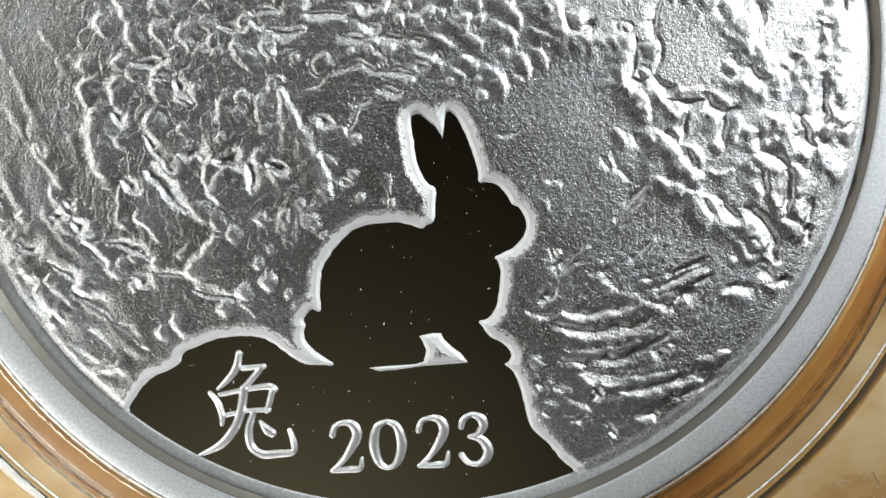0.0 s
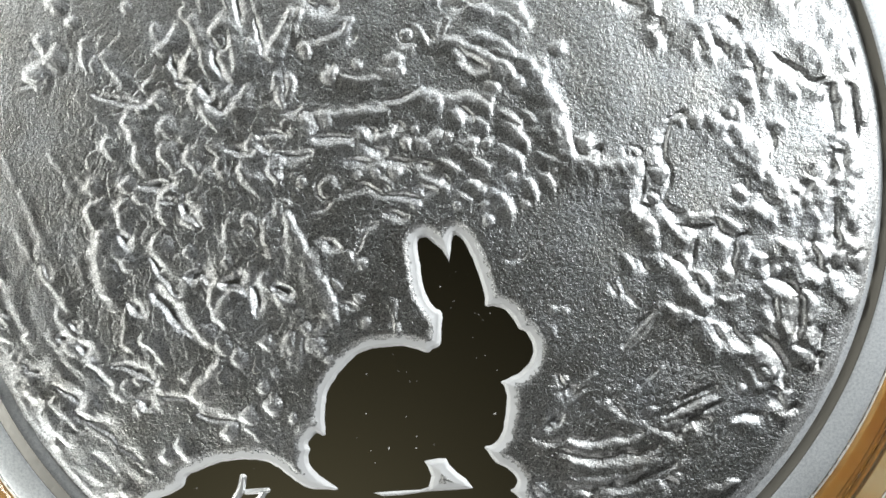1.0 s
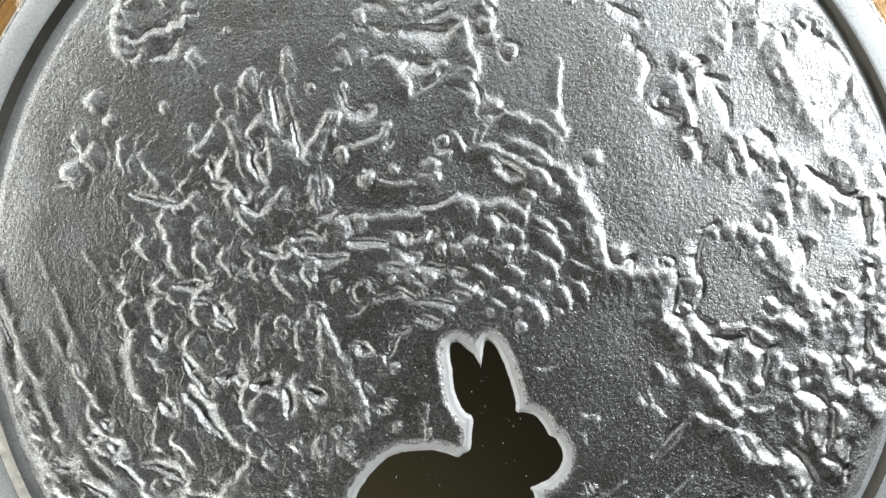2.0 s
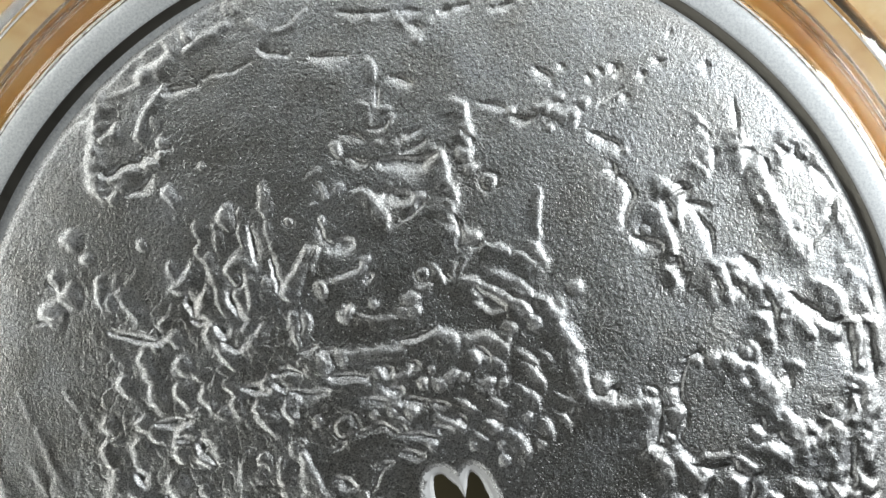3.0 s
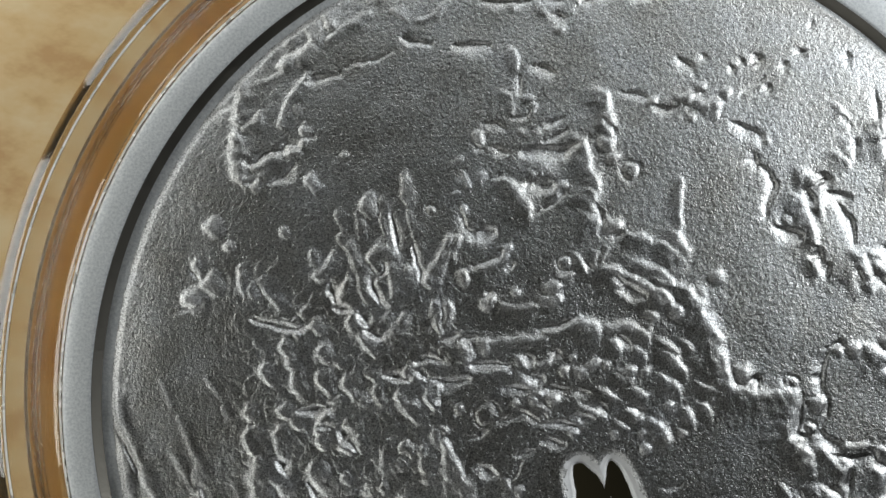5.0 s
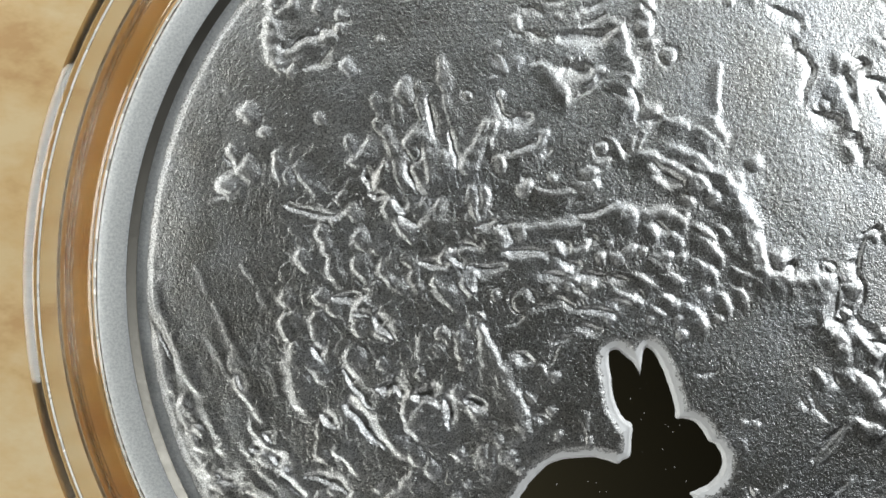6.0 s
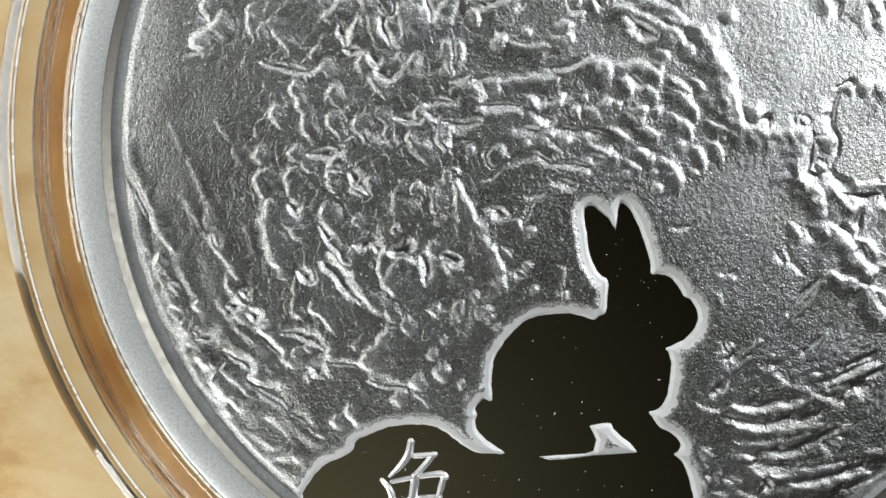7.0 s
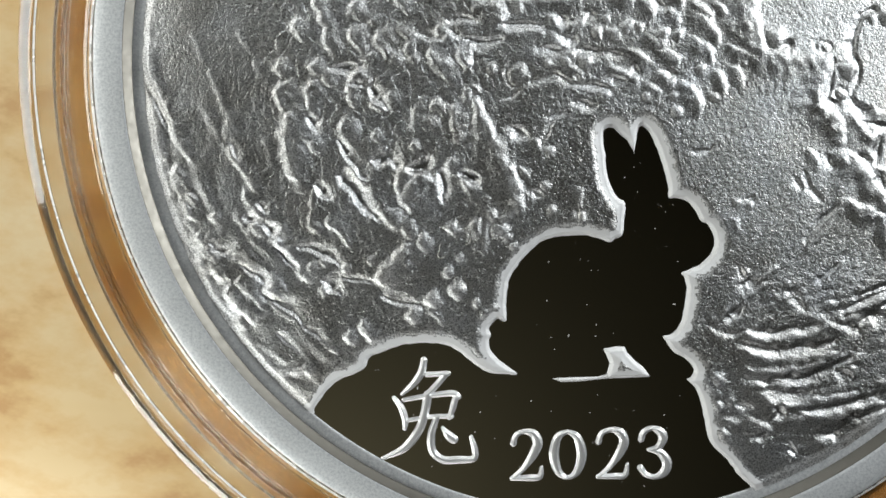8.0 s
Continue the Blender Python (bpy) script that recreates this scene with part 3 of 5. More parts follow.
groove(0.09, (11.19, 5.33), (11.36, 4.66))
ridge(0.20, (12.12, 5.56), (12.56, 5.23), (12.90, 5.01))
groove(0.13, (12.01, 5.11), (12.35, 4.78))
ridge(0.13, (11.67, 5.99), (12.11, 5.78))
groove(0.13, (12.33, 6.22), (12.78, 5.78))
ridge(0.29, (13.45, 5.01), (13.78, 4.69), (14.01, 4.24))
ridge(0.16, (14.12, 4.25), (14.57, 3.81), (15.02, 3.26))
groove(0.13, (14.11, 4.80), (14.78, 4.36), (15.34, 4.04))
groove(0.16, (13.35, 4.46), (13.46, 4.02))
ridge(0.18, (13.14, 3.79), (13.21, 3.35), (13.37, 3.02))
ridge(0.13, (13.86, 3.80), (13.91, 3.47))
ridge(0.20, (15.54, 5.15), (15.88, 4.82), (16.10, 4.27))
ridge(0.18, (15.68, 3.49), (16.01, 3.27))
groove(0.11, (15.34, 3.93), (15.78, 3.71), (16.22, 3.93))
groove(0.18, (16.34, 3.60), (16.46, 2.94), (16.58, 2.05))
ridge(0.20, (16.66, 3.72), (16.90, 2.72), (16.98, 2.06))
groove(0.13, (17.22, 3.61), (17.34, 2.50), (17.47, 1.84))
ridge(0.20, (17.39, 3.72), (17.60, 3.06), (17.72, 2.40))
ridge(0.16, (16.41, 5.82), (16.97, 5.38), (17.09, 4.50))
groove(0.09, (17.08, 5.16), (17.31, 4.50))
ridge(0.13, (16.29, 6.26), (16.84, 6.27))
ridge(0.13, (17.35, 6.05), (17.63, 5.17))
ridge(0.22, (16.81, 1.50), (17.26, 1.17), (17.48, 0.73))
groove(0.18, (16.93, 1.17), (16.87, 0.50))
knob(0.20, (11.10, 2.26))
knob(0.13, (10.55, 2.21))
ridge(0.18, (11.72, 2.22), (12.17, 2.01))
knob(0.18, (12.42, 2.56))
ridge(0.13, (12.71, 2.79), (12.82, 2.46))
groove(0.11, (10.13, 2.21), (9.92, 1.76), (9.86, 1.09), (9.87, 0.43))
groove(0.11, (10.07, 2.25), (10.50, 2.48), (10.84, 2.33))
ridge(0.22, (12.83, 1.79), (13.06, 1.35), (13.29, 1.02))
ridge(0.22, (13.29, 0.91), (13.63, 0.47))
groove(0.13, (14.05, 1.80), (14.16, 1.36))
ridge(0.11, (14.37, 2.14), (14.60, 1.99))
groove(0.07, (12.39, 1.68), (12.51, 1.34))
ridge(0.16, (13.74, 0.24), (14.07, 0.03))
knob(0.13, (12.63, 0.79))
# western highlands
ridge(0.09, (-14.71, -2.80), (-14.25, -3.68))
ridge(0.07, (-15.73, -2.15), (-15.15, -3.14), (-14.58, -4.13))
ridge(0.13, (-13.06, 5.02), (-12.95, 4.14))
ridge(0.16, (-5.43, 3.72), (-5.32, 3.22), (-5.20, 2.78))
ridge(0.13, (-5.09, 2.45), (-4.42, 2.41), (-3.98, 2.20))
ridge(0.20, (-4.24, 2.19), (-4.09, 1.80), (-3.97, 1.47))
groove(0.13, (-3.97, 1.40), (-3.31, 1.43), (-2.42, 1.41))
ridge(0.13, (-3.75, 1.25), (-2.86, 1.32), (-2.42, 1.21))
knob(0.13, (-3.31, 2.09))
groove(0.11, (-6.08, 1.45), (-5.64, 1.61), (-5.08, 1.52))
ridge(0.20, (-8.68, 3.08), (-8.41, 2.64), (-7.97, 2.10))
ridge(0.13, (-7.97, 2.10), (-7.74, 1.77))
groove(0.11, (-8.08, 2.65), (-7.53, 2.43))
ridge(0.18, (-6.65, 3.21), (-6.86, 2.77), (-7.13, 2.43))
knob(0.11, (-7.30, 2.32))
ridge(0.11, (-7.31, 3.20), (-7.05, 3.53))
ridge(0.11, (-12.84, 4.26), (-12.62, 4.04))
groove(0.11, (-12.51, 3.01), (-11.74, 2.79), (-10.85, 2.62), (-10.52, 2.74))
ridge(0.13, (-10.85, 2.45), (-10.52, 2.63))
knob(0.18, (-10.14, 2.81))
ridge(0.11, (-12.84, 2.65), (-12.40, 2.17))
ridge(0.09, (-13.28, 2.93), (-13.06, 2.61))
ridge(0.09, (-12.29, 2.17), (-11.96, 1.73))
ridge(0.20, (-11.34, 1.96), (-11.18, 1.63), (-10.96, 1.19))
ridge(0.18, (-10.89, 0.86), (-10.73, 0.31))
ridge(0.16, (-12.09, 1.07), (-11.91, 0.74))
knob(0.20, (-9.85, 1.75))
ridge(0.11, (-10.01, 1.53), (-9.74, 1.97))
ridge(0.16, (-9.91, 0.87), (-9.62, 0.32))
ridge(0.11, (-9.52, 1.64), (-9.07, 1.32))
ridge(0.18, (-8.89, 0.66), (-8.63, 0.22))
ridge(0.13, (-8.63, 0.99), (-8.40, 0.55))
ridge(0.13, (-8.07, 0.99), (-7.74, 0.89))
ridge(0.13, (-7.52, 0.56), (-7.74, 0.22))
knob(0.13, (-7.51, -0.11))
groove(0.13, (-7.30, 0.89), (-6.41, 0.79))
ridge(0.11, (-6.41, 1.23), (-6.52, 1.01))
ridge(0.20, (-6.80, 0.12), (-6.51, -0.26), (-6.29, -0.54))
ridge(0.18, (-5.63, 0.13), (-5.40, -0.16))
knob(0.13, (-4.29, -0.30))
groove(0.13, (-5.41, 0.79), (-4.85, 0.69), (-3.97, 0.85))
groove(0.11, (-6.08, 1.01), (-5.74, 0.90))
ridge(0.13, (-6.41, 0.67), (-6.19, 0.79))
knob(0.13, (-8.18, -0.11))
ridge(0.11, (-9.07, -0.01), (-9.40, -0.12))
groove(0.16, (-10.73, -0.58), (-9.96, -0.50), (-9.51, -0.41))
knob(0.11, (-12.73, -0.70))
ridge(0.18, (-9.73, -1.12), (-9.62, -0.68))
bead(0.40, (-3.29, -0.52))
groove(0.11, (-2.73, -0.74), (-2.17, -0.62), (-1.73, -0.44), (-1.28, -0.72))
groove(0.09, (-3.72, -1.41), (-3.17, -1.18))
ridge(0.11, (-1.97, 1.04), (-1.63, 0.60))
ridge(0.09, (-1.52, 0.49), (-1.12, 0.27))
ridge(0.13, (-1.98, 1.70), (-1.75, 1.49))
groove(0.09, (-9.30, 3.52), (-8.64, 3.41))
ridge(0.09, (-10.63, 3.29), (-10.41, 3.51))
# highlands west of the rabbit
knob(0.18, (-12.72, -0.62), 0.22)
knob(0.18, (-11.37, -0.53), 0.20)
knob(0.18, (-10.87, -0.89), 0.27)
ridge(0.18, (-9.76, -0.92), (-9.90, -1.37))
knob(0.13, (-12.35, -1.27))
ridge(0.18, (-12.74, -1.57), (-12.50, -2.12))
ridge(0.11, (-12.30, -1.45), (-11.95, -1.88), (-11.78, -2.43))
ridge(0.20, (-11.52, -1.42), (-11.44, -1.86))
ridge(0.13, (-11.44, -1.97), (-11.34, -2.41))
ridge(0.27, (-12.32, -2.55), (-12.34, -3.22), (-12.19, -3.88), (-11.99, -4.77))
ridge(0.20, (-11.92, -2.98), (-11.58, -3.31), (-11.35, -3.59))
ridge(0.16, (-11.79, -3.76), (-11.73, -4.53))
groove(0.13, (-11.49, -2.53), (-11.15, -2.96))
ridge(0.18, (-10.15, -2.81), (-10.06, -3.37))
knob(0.16, (-9.81, -2.91), 0.18)
groove(0.16, (-10.24, -3.37), (-9.89, -3.92), (-9.55, -4.35), (-9.20, -4.78))
ridge(0.18, (-9.82, -4.03), (-9.49, -4.68), (-9.11, -5.45))
ridge(0.18, (-9.11, -5.56), (-8.78, -6.00), (-8.32, -6.32))
groove(0.20, (-10.14, -4.75), (-9.67, -5.31), (-9.21, -5.83), (-8.75, -6.27))
knob(0.18, (-8.10, -6.42), 0.27)
knob(0.13, (-8.85, -3.15))
knob(0.16, (-8.88, -1.89))
ridge(0.13, (-8.28, -1.87), (-8.40, -1.65))
groove(0.16, (-9.08, -1.12), (-8.96, -1.56), (-8.51, -1.87))
groove(0.11, (-9.86, -1.14), (-9.42, -1.13))
knob(0.16, (-9.85, -1.70))
ridge(0.13, (-7.28, -2.05), (-7.32, -2.72))
ridge(0.13, (-7.04, -2.38), (-6.96, -2.71))
knob(0.16, (-6.61, -1.92))
knob(0.13, (-6.32, -2.02), 0.20)
knob(0.16, (-6.75, -2.55))
ridge(0.16, (-5.83, -2.12), (-5.74, -2.67))
knob(0.13, (-5.61, -3.11))
knob(0.11, (-7.34, -3.50))
groove(0.18, (-8.88, -4.11), (-8.33, -3.93), (-8.10, -4.19))
groove(0.11, (-9.32, -4.34), (-9.10, -4.45))
knob(0.11, (-8.56, -3.76))
ridge(0.27, (-7.19, -4.72), (-7.40, -5.17), (-7.54, -5.73))
groove(0.20, (-7.43, -4.35), (-6.98, -4.31), (-6.64, -4.48))
ridge(0.16, (-7.75, -4.51), (-7.85, -5.19))
ridge(0.13, (-5.87, -4.12), (-5.92, -4.57), (-5.88, -5.12))
groove(0.18, (-6.31, -4.36), (-6.07, -4.90), (-6.16, -5.35))
ridge(0.18, (-5.29, -4.77), (-4.95, -4.98), (-4.66, -4.92))
groove(0.18, (-5.41, -4.55), (-5.07, -4.58), (-4.67, -4.75))
ridge(0.20, (-4.91, -1.60), (-4.72, -1.97))
ridge(0.24, (-4.66, -2.19), (-4.35, -2.84), (-3.99, -3.50), (-3.76, -3.94))
ridge(0.24, (-3.75, -4.05), (-3.41, -4.37))
ridge(0.22, (-3.40, -4.48), (-3.23, -5.03), (-3.08, -5.36))
groove(0.13, (-3.47, -2.59), (-2.79, -2.90))
ridge(0.13, (-3.08, -5.47), (-3.35, -5.93), (-3.67, -6.28))
knob(0.22, (-3.66, -6.61))
knob(0.16, (-4.13, -6.07), 0.22)
knob(0.20, (-4.67, -6.53), 0.31)
ridge(0.11, (-4.26, -5.40), (-4.47, -5.97))
knob(0.16, (-5.78, -6.68))
knob(0.18, (-7.57, -6.74), 0.27)
ridge(0.11, (-7.92, -6.53), (-8.15, -6.20))
knob(0.13, (-5.29, -1.43), 0.22)
ridge(0.11, (-5.08, -1.09), (-4.85, -1.20))
ridge(0.11, (-2.45, -3.11), (-2.21, -3.55))
ridge(0.09, (-2.96, -4.24), (-2.73, -4.46))
groove(0.09, (-2.60, -5.12), (-2.15, -5.22))
ridge(0.13, (-14.58, -3.85), (-14.23, -4.39), (-13.88, -4.83))
ridge(0.13, (-13.77, -4.83), (-13.58, -5.38))
ridge(0.13, (-13.97, -5.61), (-13.63, -6.05), (-13.17, -6.48))
ridge(0.13, (-13.06, -6.48), (-12.60, -7.02))
knob(0.16, (-12.60, -7.06))
ridge(0.11, (-11.19, -5.41), (-11.28, -6.08), (-11.26, -6.75))
knob(0.13, (-11.15, -6.86))
ridge(0.13, (-10.60, -6.62), (-10.14, -6.94))
groove(0.13, (-11.08, -5.18), (-10.63, -5.61))
ridge(0.11, (-14.35, 0.69), (-13.90, 0.16))
ridge(0.09, (-13.66, -0.39), (-13.43, -0.82))
ridge(0.09, (-14.72, -2.41), (-14.26, -3.17))
ridge(0.11, (-13.95, -6.73), (-14.29, -6.52))
groove(0.09, (-13.41, -5.93), (-13.07, -6.25))
ridge(0.09, (-13.14, -3.47), (-12.89, -4.35))
# rays that spread north-west of the valley
ridge(0.11, (-6.71, 8.59), (-6.53, 7.60))
ridge(0.09, (-6.48, 7.37), (-6.14, 6.27), (-5.91, 5.16))
ridge(0.09, (-7.59, 7.81), (-7.36, 6.26))
ridge(0.16, (-7.41, 6.03), (-7.14, 5.15), (-7.00, 4.26), (-7.13, 3.70))
ridge(0.13, (-8.81, 6.02), (-8.47, 5.13), (-8.20, 4.02))
ridge(0.11, (-9.14, 6.35), (-8.92, 5.91))
ridge(0.20, (-7.63, 5.92), (-7.92, 5.47))
bead(0.22, (-7.58, 5.14))
ridge(0.18, (-4.81, 6.39), (-5.14, 5.72), (-5.47, 5.05), (-5.69, 4.60))
ridge(0.11, (-4.48, 6.28), (-4.65, 5.61))
knob(0.18, (-8.19, 7.54), 0.31)
ridge(0.13, (-7.69, 4.47), (-7.46, 4.03), (-7.35, 3.70))
groove(0.11, (-7.91, 4.69), (-7.69, 4.03), (-7.46, 3.70))
ridge(0.13, (-6.51, 5.15), (-6.58, 4.48))
groove(0.09, (-6.25, 6.04), (-5.91, 4.71))
ridge(0.18, (-9.47, 5.46), (-9.76, 5.01), (-10.07, 4.78))
ridge(0.11, (-10.25, 5.67), (-10.14, 5.34))
ridge(0.16, (-9.18, 4.01), (-8.91, 4.46))
knob(0.16, (-12.69, 4.20))
groove(0.13, (-9.47, 4.46), (-9.35, 3.79))
ridge(0.13, (-12.25, 4.54), (-11.91, 3.99), (-11.47, 3.59))
ridge(0.11, (-11.92, 4.88), (-11.58, 5.33))
ridge(0.11, (-12.36, 5.10), (-12.47, 4.54))
knob(0.20, (-4.79, 3.50), 0.31)
ridge(0.13, (-8.79, 3.01), (-8.46, 2.57), (-8.12, 2.13))
ridge(0.11, (-8.57, 3.35), (-8.35, 2.91))
groove(0.13, (-8.35, 3.35), (-8.01, 2.80))
ridge(0.09, (-8.48, 7.24), (-8.30, 6.25))
ridge(0.09, (-9.26, 7.24), (-9.03, 6.57))
groove(0.09, (-7.15, 7.26), (-6.81, 5.82))
knob(0.11, (-11.37, 6.44), 0.18)
# centre
groove(0.09, (-2.31, 0.40), (-1.42, 0.42))
groove(0.11, (-0.98, 0.47), (-0.20, 0.51))
groove(0.09, (0.13, 0.44), (0.80, 0.34))
knob(0.18, (-0.64, 0.10))
ridge(0.11, (0.58, -0.21), (1.03, -0.43), (1.37, -0.53))
groove(0.09, (0.26, -0.55), (0.92, -0.65))
groove(0.09, (1.25, -0.09), (1.47, -0.31))
ridge(0.13, (2.47, -0.40), (2.81, -0.62))
groove(0.09, (2.58, -0.18), (2.91, -0.29))
ridge(0.18, (3.48, -0.83), (3.70, -1.16), (3.82, -1.49))
knob(0.13, (2.93, -1.17))
knob(0.16, (3.05, -1.73))
ridge(0.13, (4.58, -0.26), (4.81, -0.70))
ridge(0.16, (3.78, 0.95), (4.23, 0.62))
ridge(0.13, (5.11, 0.75), (5.67, 0.53))
groove(0.07, (-2.52, -0.71), (-1.63, -0.58))
groove(0.07, (-0.97, -0.46), (-0.85, -0.68))
groove(0.09, (-1.18, -0.84), (-0.29, -0.78), (0.38, -0.99))
groove(0.11, (-0.90, -1.50), (-0.17, -1.62))
groove(0.07, (-1.61, -1.91), (-2.25, -3.26))
knob(0.13, (-2.00, -4.80))
knob(0.13, (-1.91, -3.47))
groove(0.07, (3.74, -3.27), (4.29, -3.26), (4.51, -3.03))
ridge(0.11, (-0.62, -5.00), (-0.66, -5.45))
groove(0.07, (-0.70, -5.56), (-0.76, -6.11))
ridge(0.09, (-0.54, -5.89), (-0.60, -6.33))
knob(0.13, (-1.76, -5.80))
groove(0.09, (-1.38, -1.91), (-2.05, -2.14))
# eastern chains
ridge(0.24, (8.77, 0.47), (8.78, -0.19), (8.75, -0.63))
ridge(0.24, (8.68, -0.86), (8.80, -1.30))
ridge(0.20, (9.14, -1.74), (9.36, -2.06), (9.52, -2.39))
bead(0.22, (8.55, 0.91))
bead(0.20, (9.44, 0.15))
knob(0.20, (9.78, 0.05))
bead(0.22, (9.39, -0.89))
groove(0.11, (9.11, 0.48), (9.01, -0.41), (8.91, -1.07), (9.35, -1.22))
groove(0.09, (9.76, 0.93), (9.99, 0.49), (10.11, -0.17), (9.90, -0.84))
groove(0.13, (9.76, 1.38), (9.83, 0.82))
groove(0.13, (9.90, -1.06), (10.24, -1.39), (10.68, -1.49))
ridge(0.09, (10.68, -1.49), (11.24, -1.63), (11.68, -1.47))
groove(0.11, (10.02, -1.72), (10.69, -2.04), (11.47, -2.03), (12.01, -1.80))
ridge(0.20, (10.14, -1.83), (10.47, -2.16), (10.81, -2.37))
groove(0.11, (11.90, -1.69), (12.13, -2.13), (12.69, -2.34), (13.13, -2.22))
ridge(0.11, (12.23, -1.68), (12.79, -2.01))
groove(0.13, (12.69, -2.45), (12.63, -3.01), (12.55, -3.67))
ridge(0.11, (13.13, -2.67), (13.03, -3.44))
groove(0.09, (11.14, -2.37), (11.04, -3.03), (10.93, -3.48))
ridge(0.13, (10.81, -2.59), (10.71, -3.04), (10.82, -3.37))
groove(0.09, (10.27, -3.27), (10.71, -3.48))
ridge(0.13, (12.14, -2.57), (12.36, -3.01))
ridge(0.24, (10.05, -3.38), (10.39, -3.82), (10.72, -4.14))
ridge(0.22, (10.73, -4.37), (11.17, -4.69), (11.51, -5.02))
ridge(0.16, (11.45, -3.91), (11.61, -4.24))
groove(0.11, (11.23, -3.91), (11.32, -4.47))
knob(0.16, (12.37, -3.78))
ridge(0.13, (12.28, -4.89), (12.94, -4.77))
knob(0.20, (12.99, -0.68))
ridge(0.24, (13.41, 1.21), (13.59, 0.66), (13.64, 0.22))
ridge(0.24, (13.98, 0.01), (14.43, -0.54), (14.77, -1.20))
ridge(0.20, (13.22, -1.22), (13.78, -1.33), (14.11, -1.54))
groove(0.13, (13.66, -0.66), (13.99, -0.99), (14.32, -1.10))
groove(0.11, (12.99, -0.12), (13.10, -0.45))
ridge(0.29, (15.53, -0.63), (15.86, -0.30))
ridge(0.29, (16.08, -0.51), (16.31, -1.17), (16.28, -1.84))
ridge(0.20, (15.10, -0.97), (15.43, -0.79))
groove(0.18, (15.20, -0.75), (15.64, -0.26))
groove(0.16, (16.50, 1.04), (16.51, 0.38), (16.19, -0.18))
ridge(0.36, (17.06, 1.05), (17.18, 0.17))
ridge(0.27, (17.19, -0.72), (17.31, -1.38))
groove(0.18, (16.58, -0.95), (16.54, -1.83), (16.60, -2.61))
ridge(0.20, (16.77, -2.05), (17.11, -2.60), (17.44, -2.70))
ridge(0.27, (16.01, -2.84), (16.12, -3.12))
groove(0.16, (15.67, -2.62), (15.90, -3.39), (16.24, -3.83))
ridge(0.24, (14.79, -2.75), (15.13, -3.18), (15.24, -3.63))
ridge(0.18, (13.69, -3.21), (13.92, -3.87))
groove(0.13, (13.91, -3.32), (14.03, -3.65))
knob(0.18, (14.25, -3.64))
groove(0.11, (14.26, -3.97), (14.81, -4.19), (15.15, -4.51))
ridge(0.27, (14.04, -4.31), (14.59, -4.52))
ridge(0.22, (16.57, -4.04), (17.02, -4.70), (17.58, -4.80))
knob(0.24, (16.78, -3.05))
knob(0.22, (17.56, -3.25))
ridge(0.09, (8.39, -3.19), (8.66, -3.63))
groove(0.07, (8.18, -3.97), (8.41, -4.63), (8.86, -5.06))
groove(0.07, (8.94, -3.29), (9.28, -3.73))
# south west slope
ridge(0.11, (-13.76, -6.11), (-13.30, -6.66), (-12.85, -7.10))
groove(0.16, (-13.08, -6.88), (-12.51, -7.20))
groove(0.13, (-13.86, -6.56), (-13.41, -6.66))
ridge(0.18, (-12.51, -7.42), (-12.17, -7.86), (-11.83, -8.19))
groove(0.11, (-12.39, -7.86), (-11.82, -8.41))
ridge(0.11, (-11.84, -7.52), (-11.18, -7.29))
groove(0.13, (-11.39, -7.63), (-10.72, -7.84), (-10.16, -8.16))
knob(0.16, (-11.27, -8.47))
knob(0.13, (-11.42, -8.73))
knob(0.11, (-9.89, -8.38))
ridge(0.09, (-8.94, -8.03), (-8.61, -7.84))
ridge(0.24, (-7.61, -7.67), (-8.05, -8.23), (-8.48, -8.68))
groove(0.13, (-8.36, -9.46), (-7.69, -9.67), (-6.80, -9.76))
knob(0.18, (-6.47, -9.53))
groove(0.18, (-10.70, -8.94), (-10.14, -9.27))
knob(0.11, (-7.41, -6.89), 0.18)
knob(0.16, (-6.91, -7.28), 0.20)
knob(0.11, (-5.52, -6.75))
knob(0.09, (-5.39, -7.79))
ridge(0.11, (-4.86, -6.40), (-4.96, -6.96))
ridge(0.09, (-4.64, -6.51), (-4.62, -7.40))
ridge(0.11, (-4.07, -5.90), (-4.30, -6.39), (-4.36, -6.84), (-4.40, -7.39))
knob(0.13, (-3.52, -6.93))
groove(0.16, (-15.06, -7.80), (-14.16, -8.12))
groove(0.13, (-14.05, -8.34), (-13.37, -8.77), (-12.92, -9.09))
ridge(0.11, (-14.39, -7.90), (-13.72, -8.33))
ridge(0.20, (-12.92, -9.32), (-12.47, -9.53))
groove(0.13, (-12.91, -9.76), (-12.13, -9.86), (-11.56, -10.51))
ridge(0.11, (-12.35, -9.86), (-11.79, -10.07))
ridge(0.13, (-15.50, -7.92), (-14.60, -8.79))
knob(0.18, (-13.52, -6.89))
groove(0.09, (-16.32, -5.94), (-15.87, -6.15))
knob(0.13, (-5.93, -8.42))
knob(0.22, (-5.48, -9.07))
knob(0.13, (-4.58, -9.50))
knob(0.16, (-7.23, -10.21))
ridge(0.11, (-4.13, -9.93), (-3.69, -9.71))
knob(0.11, (-3.18, -7.26))
# east of the rabbit
knob(0.09, (5.54, -5.29))
knob(0.09, (6.10, -5.33))
groove(0.07, (6.20, -5.00), (5.98, -5.11))
ridge(0.07, (5.55, -6.00), (5.62, -6.22))
groove(0.07, (7.74, -4.19), (8.08, -4.63))
ridge(0.07, (8.44, -6.95), (9.09, -6.16), (9.74, -5.16))
groove(0.09, (8.33, -6.62), (8.87, -5.95), (9.52, -5.27))
groove(0.09, (9.01, -8.15), (9.67, -7.59))
ridge(0.07, (9.23, -8.04), (9.89, -7.48))
knob(0.11, (6.03, -7.99))
